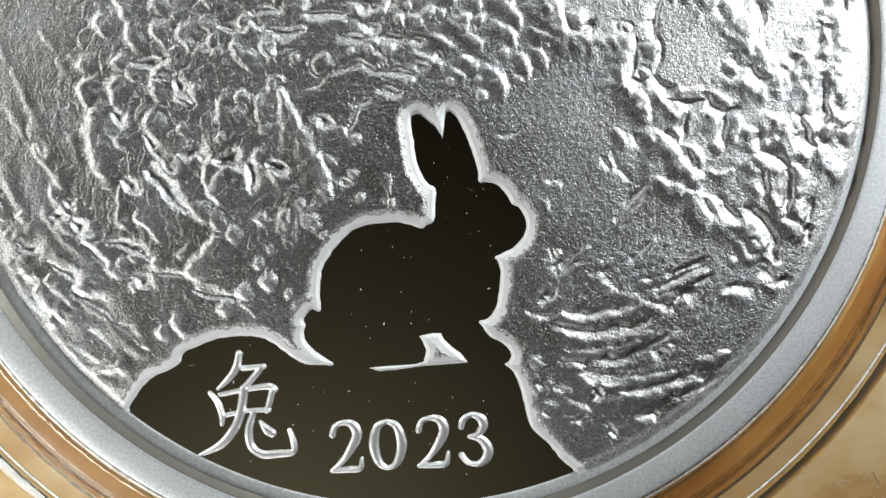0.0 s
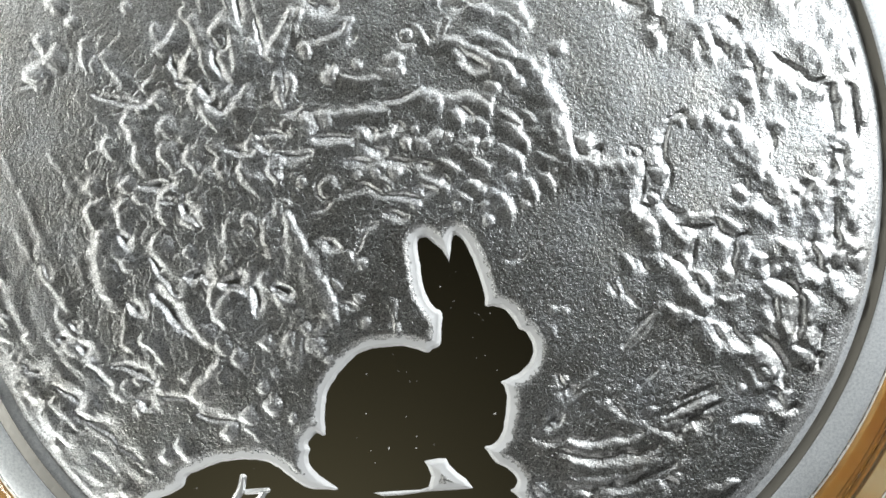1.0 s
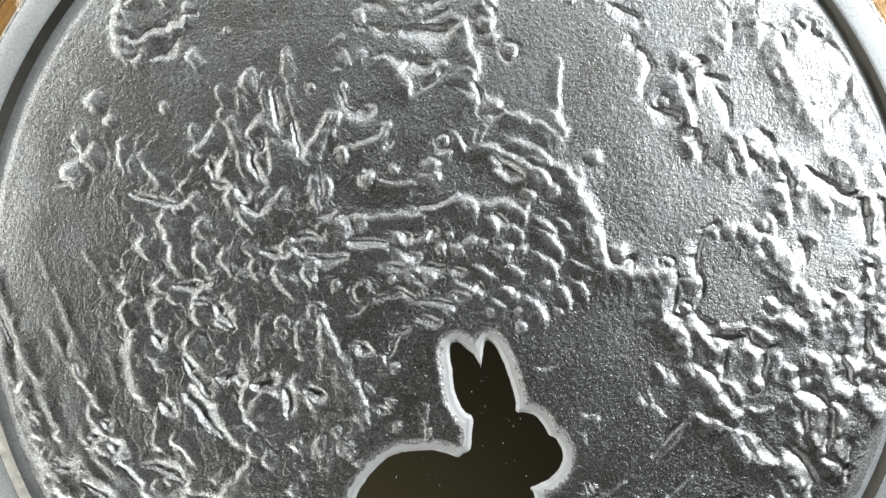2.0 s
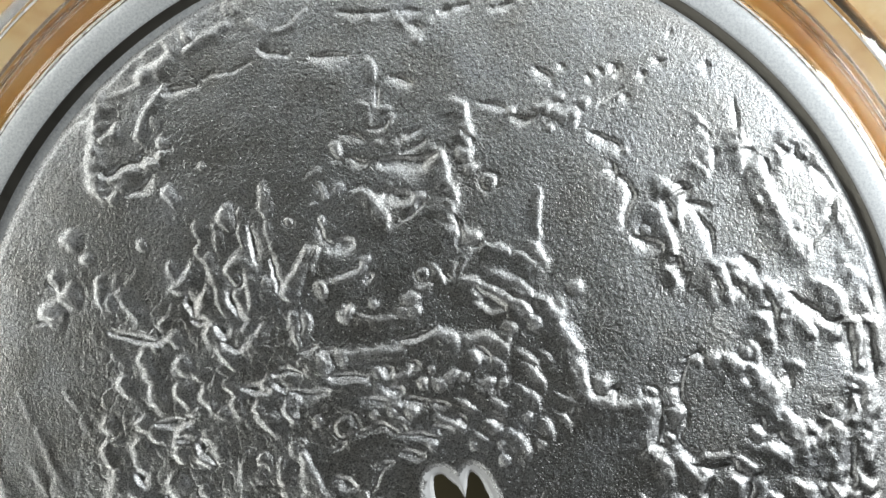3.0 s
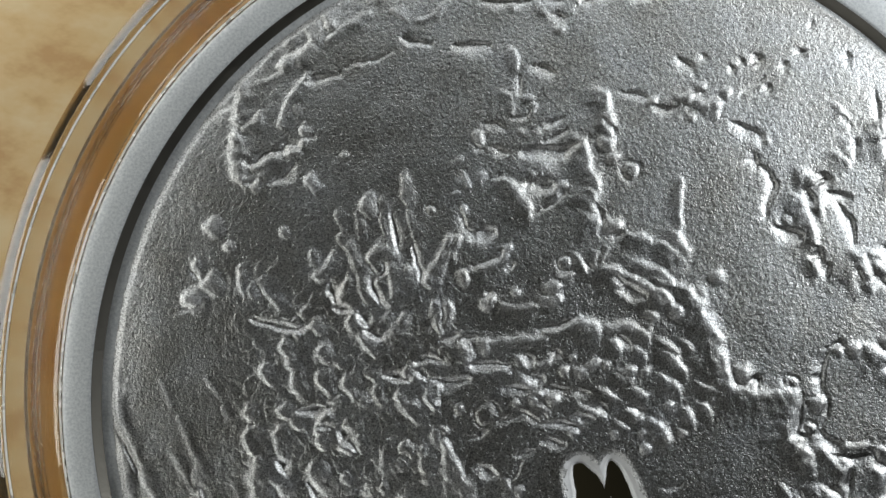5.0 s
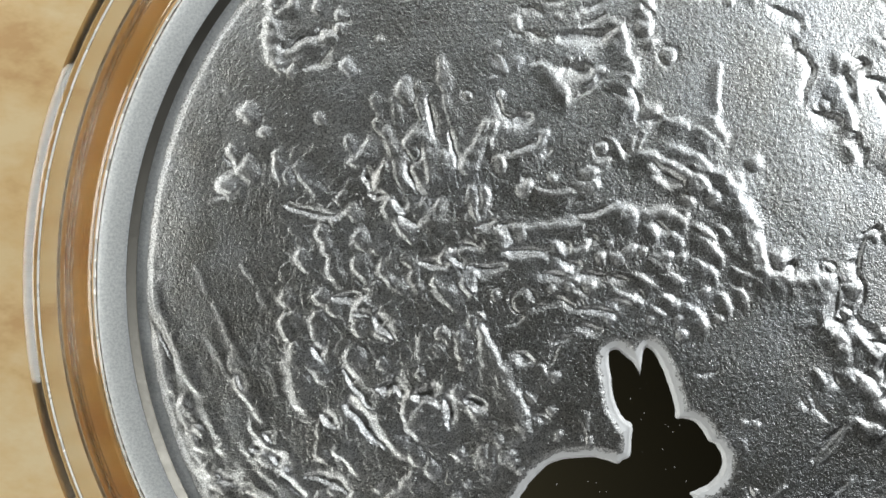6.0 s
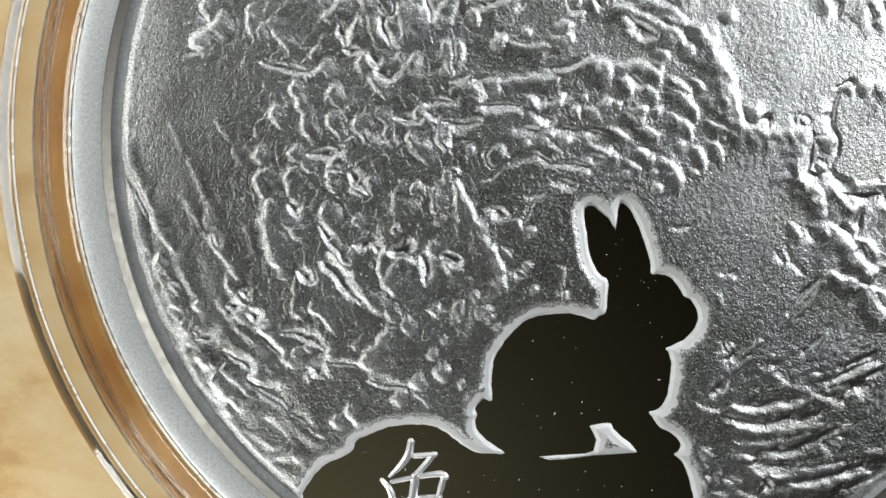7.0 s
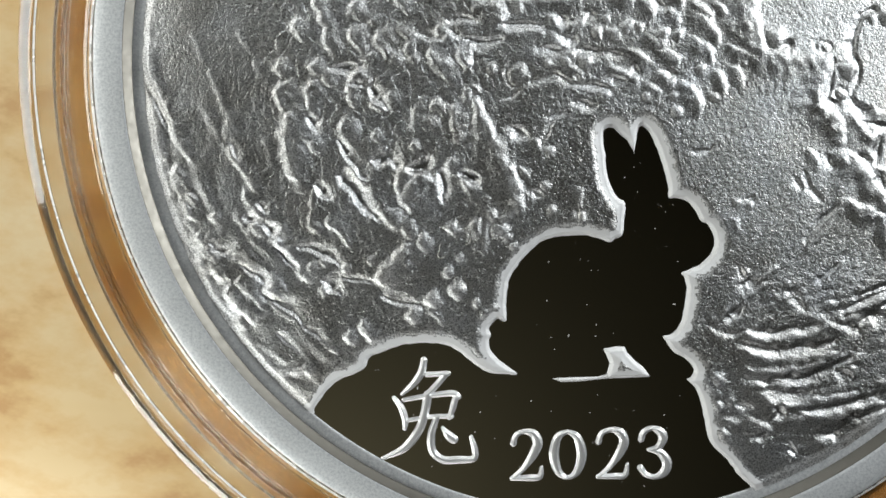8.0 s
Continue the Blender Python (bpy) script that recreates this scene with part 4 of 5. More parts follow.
knob(0.09, (7.69, -8.35))
ridge(0.09, (7.37, -8.96), (7.70, -9.06))
knob(0.07, (7.04, -9.25))
groove(0.11, (10.03, -9.35), (10.90, -8.89), (12.00, -8.43))
ridge(0.09, (10.25, -9.46), (11.13, -9.00), (11.89, -8.66))
groove(0.07, (7.81, -8.73), (8.48, -9.49))
ridge(0.11, (9.37, -9.91), (9.82, -10.02), (10.59, -9.89))
knob(0.11, (9.36, -9.21))
knob(0.13, (12.99, -8.30))
ridge(0.22, (11.47, -5.68), (11.75, -6.12), (11.97, -6.44))
groove(0.13, (11.85, -5.89), (12.12, -6.33), (12.42, -6.59))
ridge(0.16, (12.19, -6.44), (12.64, -6.76), (13.19, -6.87))
ridge(0.13, (12.01, -5.89), (12.30, -6.33))
groove(0.13, (12.56, -5.88), (12.79, -6.32), (13.30, -6.58))
ridge(0.27, (13.63, -6.86), (13.97, -7.07), (14.20, -7.62))
groove(0.16, (13.74, -6.30), (14.30, -6.85), (14.64, -7.50), (14.60, -7.95))
bead(0.24, (13.76, -7.74))
ridge(0.11, (13.31, -7.64), (13.50, -8.12), (13.98, -8.18))
ridge(0.13, (14.10, -8.73), (14.44, -9.16))
groove(0.18, (14.32, -8.39), (14.43, -8.72), (14.61, -9.05))
ridge(0.20, (10.19, -5.26), (10.85, -5.47))
groove(0.11, (12.90, -9.30), (13.78, -9.28))
ridge(0.11, (12.68, -9.64), (13.56, -9.62))
ridge(0.29, (14.71, -4.74), (14.83, -5.29), (14.79, -5.84))
groove(0.13, (14.20, -4.75), (14.25, -5.41))
ridge(0.13, (13.93, -4.75), (13.99, -5.86))
groove(0.16, (15.19, -4.73), (15.21, -5.62), (15.10, -6.06))
ridge(0.16, (15.59, -4.61), (15.71, -5.05), (15.60, -5.61))
ridge(0.18, (15.61, -6.05), (15.72, -6.49))
ridge(0.18, (15.29, -6.83), (15.62, -7.04))
groove(0.13, (16.06, -6.93), (16.00, -7.26))
groove(0.09, (16.16, -5.82), (16.06, -6.48))
knob(0.13, (14.76, -8.49))
groove(0.11, (14.66, -9.16), (15.32, -8.93))
ridge(0.16, (15.80, -3.84), (15.91, -4.10))
# furrows under the rabbit's nose
groove(0.13, (5.97, -8.48), (6.53, -8.26))
groove(0.09, (5.74, -7.81), (5.97, -8.26))
knob(0.09, (7.69, -8.37))
knob(0.11, (7.65, -8.99))
groove(0.07, (7.87, -8.70), (8.32, -8.93))
knob(0.11, (9.45, -9.15))
groove(0.16, (5.52, -9.82), (5.97, -9.37))
ridge(0.09, (4.96, -9.93), (5.75, -9.26))
groove(0.11, (6.31, -10.27), (7.20, -10.38), (8.10, -10.16), (9.00, -10.05))
ridge(0.13, (6.19, -10.45), (6.53, -10.61), (7.20, -10.56), (8.10, -10.45), (8.77, -10.32), (9.34, -10.05))
groove(0.13, (6.08, -10.83), (7.20, -11.05), (8.10, -10.94), (9.00, -10.83), (9.67, -10.61))
ridge(0.13, (6.31, -11.17), (6.76, -11.28), (7.09, -11.39))
ridge(0.11, (7.32, -11.35), (8.55, -11.35), (9.67, -11.17))
groove(0.13, (10.35, -11.28), (9.90, -11.51), (9.45, -11.73), (8.78, -12.06), (7.65, -12.18), (6.31, -12.29))
ridge(0.13, (6.42, -11.95), (7.43, -11.95), (8.33, -11.80), (9.23, -11.51))
ridge(0.13, (10.80, -11.17), (10.35, -11.39))
knob(0.20, (10.46, -11.73))
groove(0.13, (9.90, -11.80), (10.35, -11.96))
ridge(0.13, (6.42, -12.35), (6.98, -12.56))
groove(0.13, (7.21, -12.62), (8.10, -12.78), (8.78, -12.74))
ridge(0.16, (6.76, -12.85), (7.21, -13.18), (7.43, -13.45))
groove(0.13, (7.54, -13.41), (7.77, -13.63))
ridge(0.13, (7.99, -13.30), (8.78, -13.07), (9.68, -12.96), (10.58, -12.74))
groove(0.11, (8.67, -13.41), (9.68, -13.30), (10.80, -12.97), (11.48, -12.74))
ridge(0.13, (8.67, -13.57), (9.23, -13.68), (10.13, -13.53), (11.03, -13.19), (11.70, -13.08))
groove(0.11, (10.69, -13.68), (11.25, -13.53), (11.93, -13.19), (12.83, -12.74))
ridge(0.11, (7.66, -13.81), (8.55, -13.79))
groove(0.16, (9.68, -14.42), (10.02, -14.31))
ridge(0.13, (9.34, -14.69), (10.02, -14.60))
groove(0.11, (10.02, -14.87), (10.80, -14.76))
ridge(0.11, (9.90, -15.14), (10.69, -14.92))
groove(0.09, (8.11, -14.76), (8.33, -15.20))
knob(0.11, (8.22, -15.38))
ridge(0.20, (6.76, -14.08), (7.21, -14.30))
groove(0.11, (6.65, -14.57), (7.32, -14.46))
groove(0.09, (6.53, -13.41), (5.97, -13.29))
knob(0.13, (5.75, -13.18))
ridge(0.11, (5.64, -13.96), (5.97, -14.08))
ridge(0.13, (5.19, -14.41), (5.64, -14.57))
knob(0.11, (5.19, -13.40), 0.20)
groove(0.16, (11.70, -9.49), (11.02, -9.60), (10.57, -10.05))
groove(0.13, (10.57, -8.82), (11.47, -8.37), (11.92, -8.26))
ridge(0.09, (11.36, -8.93), (11.81, -8.70))
groove(0.09, (11.36, -9.27), (12.14, -8.82))
ridge(0.11, (10.01, -9.82), (10.68, -9.60))
groove(0.11, (10.12, -9.98), (10.57, -10.09))
groove(0.11, (13.27, -9.27), (13.83, -9.33))
ridge(0.18, (14.51, -8.59), (14.62, -9.15))
knob(0.18, (5.19, -12.28))
ridge(0.09, (4.85, -10.38), (5.19, -10.72))
groove(0.09, (5.41, -10.49), (6.08, -10.27))
ridge(0.11, (11.70, -12.29), (12.83, -11.96))
ridge(0.09, (11.25, -14.09), (12.38, -13.42))
groove(0.09, (11.14, -14.43), (11.82, -14.09))
ridge(0.09, (6.53, -8.26), (7.20, -7.81))
ridge(0.09, (5.97, -9.04), (6.75, -8.48))
ridge(0.07, (8.55, -9.60), (9.22, -9.71))
# western limb
ridge(0.13, (-18.12, 0.57), (-17.99, -0.31), (-17.64, -1.18), (-17.29, -1.94), (-16.94, -2.71), (-16.59, -3.58), (-16.13, -4.24))
groove(0.11, (-18.31, -0.76), (-17.97, -1.41), (-17.51, -2.17), (-17.04, -3.04))
ridge(0.13, (-18.17, -2.31), (-17.82, -2.96), (-17.48, -3.61), (-17.13, -4.27))
groove(0.09, (-18.10, -2.48), (-17.71, -3.22))
ridge(0.11, (-14.82, -3.08), (-14.47, -3.74), (-14.01, -4.28))
groove(0.09, (-14.58, -3.52), (-14.23, -4.17))
ridge(0.09, (-15.43, -0.89), (-14.84, -2.19))
ridge(0.07, (-16.13, 0.63), (-15.66, -0.45))
ridge(0.18, (-16.71, -4.92), (-16.54, -5.47))
ridge(0.18, (-16.32, -5.58), (-16.08, -6.46))
ridge(0.11, (-16.11, -4.90), (-15.65, -5.56), (-15.19, -6.10))
groove(0.11, (-16.44, -5.36), (-15.98, -5.68))
knob(0.13, (-15.18, -6.55))
ridge(0.11, (-14.84, -6.87), (-14.87, -7.21))
ridge(0.09, (-15.39, -7.33), (-14.93, -7.66), (-14.59, -7.76))
groove(0.09, (-15.27, -7.55), (-14.81, -7.88))
ridge(0.13, (-14.59, -7.98), (-14.25, -8.08), (-13.68, -8.40), (-13.45, -8.62))
groove(0.09, (-16.84, -7.27), (-16.16, -7.81), (-15.81, -8.25))
ridge(0.20, (-15.69, -8.47), (-15.02, -8.67))
knob(0.20, (-12.60, -7.13))
ridge(0.13, (-12.47, -7.46), (-12.13, -7.90))
groove(0.09, (-12.69, -7.69), (-12.01, -8.12))
knob(0.11, (-11.66, -8.56), 0.18)
knob(0.11, (-10.78, -8.19))
knob(0.11, (-10.74, -9.31))
groove(0.11, (-11.69, -7.66), (-11.02, -7.64), (-10.33, -8.06))
ridge(0.09, (-12.98, -9.72), (-12.29, -10.26), (-11.72, -10.58))
groove(0.09, (-12.98, -9.61), (-12.18, -10.04), (-11.72, -10.36))
ridge(0.13, (-14.29, -10.78), (-13.96, -10.66))
ridge(0.11, (-10.15, -6.71), (-9.79, -7.37))
groove(0.09, (-9.98, -8.73), (-8.74, -8.91))
groove(0.09, (-8.05, -9.34), (-7.37, -9.65))
knob(0.20, (-8.30, -8.45), 0.31)
ridge(0.09, (-11.15, -11.02), (-10.23, -11.66))
groove(0.09, (-11.38, -10.80), (-10.46, -11.45))
ridge(0.09, (-12.26, -11.28), (-11.11, -12.15))
groove(0.09, (-12.49, -11.06), (-11.57, -11.82))
ridge(0.09, (-13.15, -11.53), (-12.24, -12.18))
knob(0.16, (-9.68, -11.08))
ridge(0.16, (-9.13, -10.72), (-8.90, -10.94))
knob(0.11, (-4.57, -9.45))
ridge(0.09, (-6.46, -9.96), (-6.00, -10.40))
knob(0.13, (-7.13, -10.21))
ridge(0.18, (-17.68, -4.73), (-17.21, -5.83))
ridge(0.18, (-14.55, -9.55), (-13.63, -10.42))
groove(0.09, (-14.99, -10.02), (-14.07, -10.89))
ridge(0.16, (-15.72, -7.35), (-15.03, -8.22))
knob(0.20, (-15.68, -9.14))
ridge(0.13, (-14.11, -9.09), (-13.19, -9.96))
ridge(0.11, (-16.18, -6.69), (-15.72, -7.35))
ridge(0.13, (-12.23, -12.63), (-11.33, -12.49))
# about the middle of the valley
ridge(0.16, (-4.70, 3.59), (-4.91, 3.03))
knob(0.18, (-3.34, 2.17), 0.24)
groove(0.13, (-4.35, 2.37), (-3.68, 2.54))
# the hills south of the valley
groove(0.11, (-1.13, 2.76), (-0.47, 3.03), (0.19, 3.33))
knob(0.20, (-0.60, 4.54))
knob(0.16, (-1.04, 4.05))
knob(0.16, (-0.49, 4.10))
ridge(0.20, (0.64, 3.12), (0.98, 2.79))
ridge(0.16, (1.64, 2.91), (2.08, 3.03), (2.53, 2.93), (2.98, 2.64))
ridge(0.13, (1.54, 2.47), (1.88, 2.14))
groove(0.11, (1.98, 2.58), (2.32, 2.26))
ridge(0.22, (3.39, 4.38), (3.84, 4.06))
knob(0.22, (4.18, 3.62))
ridge(0.13, (3.30, 3.38), (3.08, 3.05))
ridge(0.13, (3.65, 2.06), (4.21, 1.62))
ridge(0.16, (3.99, 1.73), (4.44, 1.29))
ridge(0.11, (3.65, 2.39), (3.98, 2.17))
knob(0.16, (-0.22, 1.22))
knob(0.13, (1.00, 1.57))
knob(0.16, (0.56, 1.23))
knob(0.16, (2.34, 1.26))
groove(0.11, (-0.67, 1.99), (-0.34, 1.88))
groove(0.11, (-1.67, 1.75), (-1.44, 1.53))
groove(0.13, (-1.43, 0.97), (-0.99, 0.87))
knob(0.13, (3.00, 1.27))
ridge(0.11, (1.90, 1.03), (2.34, 0.92))
ridge(0.11, (-1.22, 1.42), (-0.89, 1.54))
ridge(0.11, (2.54, 2.15), (2.88, 1.93))
ridge(0.11, (4.53, 2.40), (4.87, 2.07))
knob(0.11, (1.44, 1.46))
knob(0.11, (0.11, 1.78))
knob(0.13, (-1.42, 0.09))
knob(0.11, (-2.08, -0.04))
knob(0.13, (0.16, -1.22))
knob(0.13, (1.82, -1.19))
ridge(0.11, (1.93, -0.86), (2.26, -1.01))
knob(0.13, (4.48, -1.15))
knob(0.13, (3.91, -0.05))
ridge(0.11, (5.24, -0.03), (5.47, -0.47))
knob(0.11, (5.68, 0.20))
ridge(0.11, (2.46, 0.48), (2.91, 0.27))
ridge(0.11, (1.24, 0.46), (1.69, 0.25))
ridge(0.09, (-1.19, -0.24), (-0.75, -0.35))


# silhouette of the rabbit on its hill, as one outline
back = [(-4.00, -12.41), (-3.44, -12.43), (-2.83, -12.43), (-3.33, -12.07), (-3.77, -11.74), (-4.00, -11.40), (-4.04, -11.06), (-3.98, -10.84), (-4.07, -10.61), (-3.89, -10.39), (-3.73, -10.23), (-3.39, -10.28), (-3.41, -9.60), (-3.39, -9.16), (-3.32, -8.59), (-2.99, -8.03), (-2.54, -7.47), (-1.98, -7.02), (-1.31, -6.84), (-0.41, -6.78), (0.26, -6.91), (0.65, -7.02), (0.82, -6.87), (1.12, -6.69), (1.16, -6.13), (1.18, -5.45)]
ears = [(0.87, -5.23), (0.53, -4.67), (0.38, -4.11), (0.31, -3.55), (0.22, -3.10), (0.20, -2.76), (0.26, -2.54), (0.49, -2.47), (0.83, -2.69), (1.16, -2.98), (1.39, -3.32), (1.45, -3.57), (1.48, -3.32), (1.52, -2.76), (1.61, -2.42), (1.77, -2.38), (2.06, -2.69), (2.40, -3.32), (2.69, -4.10), (2.85, -4.66), (2.91, -5.16)]
head = [(3.23, -5.16), (3.63, -5.29), (3.97, -5.61), (4.20, -6.01), (4.49, -6.19), (4.71, -6.51), (4.80, -6.87), (4.71, -7.25), (4.49, -7.58), (4.20, -7.81), (3.86, -7.99), (3.52, -8.15), (3.68, -8.37), (3.77, -8.82), (3.73, -9.38), (3.64, -9.95), (3.46, -10.40), (3.19, -10.62), (2.92, -10.73)]
foot = [(3.14, -11.07), (3.41, -11.36), (3.75, -11.52), (4.04, -11.75), (4.20, -12.04), (4.09, -12.31), (3.93, -12.42), (4.20, -12.65), (4.42, -12.99), (4.58, -13.44), (4.72, -14.00), (4.88, -14.68), (5.10, -15.06), (5.44, -15.36), (5.78, -15.69), (6.12, -16.15), (6.57, -16.55), (7.14, -17.01), (7.70, -17.51), (8.61, -18.64)]
hill = [(-2.66, -22.65), (-11.61, -20.36), (-12.72, -15.87), (-11.82, -14.86), (-11.27, -14.41), (-10.89, -13.97), (-10.59, -13.52), (-10.30, -13.14), (-9.92, -12.85), (-9.37, -12.62), (-8.92, -12.29), (-8.81, -11.95), (-8.36, -11.73), (-7.69, -11.46), (-7.13, -11.33), (-6.24, -11.28), (-5.57, -11.40), (-4.89, -11.85), (-4.45, -12.18)]
outline = eased(back + ears + head + foot + hill)
leg_gap = [(0.53, -11.29), (1.05, -11.18), (1.39, -11.18), (1.50, -11.41), (1.84, -11.74), (2.17, -11.97), (2.47, -12.35), (1.61, -12.42), (0.71, -12.48), (-0.41, -12.64), (-1.08, -12.68), (-1.49, -12.55), (-0.64, -12.48), (0.37, -12.42), (0.71, -12.30), (0.82, -11.86), (0.67, -11.52)]


def signed(poly):
    """Distance to the polygon's edge, below zero inside."""
    best = np.full((N, N), 99.0)
    inside = np.zeros((N, N), bool)
    for (ax, ay), (bx, by) in zip(poly, poly[1:] + poly[:1]):
        dx, dy = bx - ax, by - ay
        u = np.clip(((GX - ax) * dx + (GY - ay) * dy) / (dx * dx + dy * dy), 0, 1)
        best = np.minimum(best, (GX - ax - u * dx) ** 2 + (GY - ay - u * dy) ** 2)
        if dy:
            inside ^= ((ay > GY) != (by > GY)) & (GX < (GY - ay) / dy * dx + ax)
    return np.where(inside, -1, 1) * np.sqrt(best)


EDGE = np.maximum(signed(outline) + 0.012 * band(0.28, 64), -signed(leg_gap))      # below zero on the mirror


VALLEY = [(-8.2, 3.7), (-4.0, 3.75), (-1.4, 3.75), (0.0, 4.9), (1.4, 4.75), (2.8, 4.1), (2.7, 3.0), (1.2, 3.1), (0.1, 3.3), (-1.3, 2.65), (-3.2, 2.5), (-4.7, 2.75), (-6.2, 2.5)]


DISC = np.hypot(GX - 0.13, GY - 0.12) + 0.02 * band(0.5, 63)      # the moon's disc sits a little off the coin's middle
SHORE = soft(DISC, 17.90, 18.24)


CROWD = soft(-GX, 2.5, 5.5) * soft(GX, -14.5, -12.5) * soft(GY, -9.0, -6.0) * soft(-GY, -9.0, -7.0)      # the low hills of the west, with less painted light on their crests
FURROWS = zone(8.2, -11.8, 3.6, 1.0)      # the long low furrows south-east of the rabbit


def moon():
    r = GR / 18.6
    z = -0.19 + 0.17 * (1 - r * r) - 0.10 * soft(GR, 16.3, 18.9)
    highland = np.clip(zone(-6.5, -3.5, 8.0, 2.5) + 0.8 * zone(2.5, 2.0, 4.5, 1.5) + 0.7 * zone(10, -11, 5.5, 2) + 0.7 * zone(15, -2.5, 3.5, 1.5) + 0.5 * zone(-1.0, 9.5, 3.0, 1.5), 0, 1)
    highland *= 1 - 0.9 * zone(8.0, -2.5, 2.4, 1.0)
    # knobbly highlands between the larger hills
    west = soft(-GX, 2.0, 5.0)
    lumps = west * band(0.27, 5, 1.7, math.pi / 2 + 0.22) + (1 - west) * band(0.30, 7, 1.3, -0.5)
    pits = west * band(0.23, 6, 1.7, math.pi / 2 + 0.22) + (1 - west) * band(0.26, 8, 1.3, -0.5)
    z += 0.008 * highland * (1 - 0.85 * CALM) * (soft(lumps, 0.15, 1.2) - 0.9 * soft(pits, 0.40, 1.2))
    # low winding crests and creases of the western highlands
    crests, creases = band(0.55, 41, 1.5, math.pi / 2 + 0.2), band(0.50, 42, 1.5, math.pi / 2 + 0.2)
    gate = soft(band(1.0, 43), -0.6, 0.5)
    z += CROWD * soft(-GY, -6.2, -3.8) * (1 - 0.8 * CALM) * (0.013 * gate * np.exp(-(crests / 0.30) ** 2) - 0.018 * np.exp(-(creases / 0.17) ** 2))
    # the pebbled skin of the plains, and slow swells
    z += (0.0026 + 0.0012 * highland) * (1 - 0.5 * CALM) * band(0.085, 9, octave=0.45) + 0.0035 * band(0.20, 10) * (1 - CALM) + 0.010 * band(1.6, 11)
    # folds that follow the western and southern limb
    angle = np.arctan2(GY, GX)
    folds = np.sin(GR * 8.0 + 3.0 * band(2.2, 31) + 1.2 * np.sin(angle * 5)) * (0.5 + 0.5 * band(1.5, 33))
    low_left = soft(GR, 14.0, 16.2) * soft(-GX, 6, 10) * soft(-GY, 1.0, 4.0)
    z += 0.014 * folds * np.clip(1.4 * low_left + 0.35 * zone(-13.0, -4.5, 4.0, 2.0), 0, 1.4)
    # fine rays that fan out from under the rabbit's nose
    rays = np.sin(np.arctan2(GY + 12.0, GX - 3.6) * 46 + 1.6 * band(1.1, 34)) * (0.55 + 0.45 * band(1.0, 35))
    z += 0.0055 * rays * zone(8.6, -8.2, 3.4, 1.4) * (1 - 0.7 * CALM)
    # finer furrows between the long ones
    bend = GY - 0.10 * (GX - 6) - 0.025 * (GX - 6) ** 2
    z += 0.008 * np.sin(13 * bend + 2.0 * band(1.5, 36)) * (0.55 + 0.45 * band(1.2, 37)) * FURROWS * (1 - 0.7 * CALM)
    z += smoothed(RAISED * (1 - 0.15 * CROWD) * (1 - 0.35 * FURROWS), 0.042) - smoothed(SUNK * (1 + 0.3 * CROWD), 0.036)
    z -= 0.035 * (1 - soft(signed(VALLEY), -0.25, 0.15))
    # smooth border that falls to the mirror
    halo = soft(EDGE, 0.16, 0.60)
    shoulder = MIRROR_Z + 0.24 * soft(EDGE, -0.02, 0.16) + 0.12 * np.maximum(EDGE - 0.1, 0)
    z = np.where(EDGE < 0.9, shoulder * (1 - halo) + z * halo, z)
    z = np.where(EDGE < 0, MIRROR_Z + np.maximum(EDGE * 1.5, -0.3), z)
    return z * (1 - SHORE) - 0.375 * SHORE


def sheet(name, x, y, z, keep, mat, parent, label="", crest=None):
    """A mesh of the kept cells of a height field."""
    rows, cols = z.shape
    ids = np.arange(rows * cols).reshape(rows, cols)
    use = keep[:-1, :-1] & keep[1:, :-1] & keep[:-1, 1:] & keep[1:, 1:]
    quads = np.stack([ids[:-1, :-1][use], ids[:-1, 1:][use], ids[1:, 1:][use], ids[1:, :-1][use]], 1)
    used = np.unique(quads)
    back_to = np.zeros(rows * cols, np.int32)
    back_to[used] = np.arange(len(used))
    me = bpy.data.meshes.new(name)
    me.vertices.add(len(used))
    co = np.stack([x.ravel()[used], y.ravel()[used], z.ravel()[used]], 1) * MM
    me.vertices.foreach_set("co", co.astype(np.float32).ravel())
    me.loops.add(quads.size)
    me.loops.foreach_set("vertex_index", back_to[quads].astype(np.int32).ravel())
    me.polygons.add(len(quads))
    me.polygons.foreach_set("loop_start", np.arange(0, quads.size, 4, dtype=np.int32))
    me.update(calc_edges=True)
    me.validate()
    if crest is not None:
        me.attributes.new("crest", "FLOAT", "POINT").data.foreach_set("value", crest.ravel()[used].astype(np.float32))
    return placed(name, me, mat, parent, label)


relief_z = moon()
RAGGED = EDGE + 0.05 * band(0.30, 61) + 0.03 * band(0.12, 62)       # ragged outer edge of the pale border
# Crests, the disc's edge and the mirror's surround are toned paler, as if lit.
sheet("moon_relief", GX, GY, relief_z, (RAGGED > 0.34) & (DISC < 18.24), FROST, coin, "frosted cratered moon surface in relief", np.clip(np.maximum(CREST_LIGHT * (1 - 0.72 * CROWD) * (1 - 0.6 * FURROWS) * (1 + 0.25 * wob2) + 1.5 * soft(DISC, 17.62, 17.95), 1.7 * (1 - soft(RAGGED, 0.28, 0.62))), 0, 2))
sheet("silhouette_border", GX, GY, relief_z, (EDGE > -0.15) & (RAGGED < 0.34 + 1.6 * CELL) & (DISC < 18.24), BORDER, coin, "smooth pale border round the mirror rabbit")

part("field_ledge", lathe([(18.0, -0.46), (18.02, -0.385), (18.10, -0.378), (18.56, -0.372), (18.60, -0.39), (18.60, -0.46)], 512), SATIN, coin, "smooth pale ledge round the moon")

flat = np.full((N, N), MIRROR_Z)
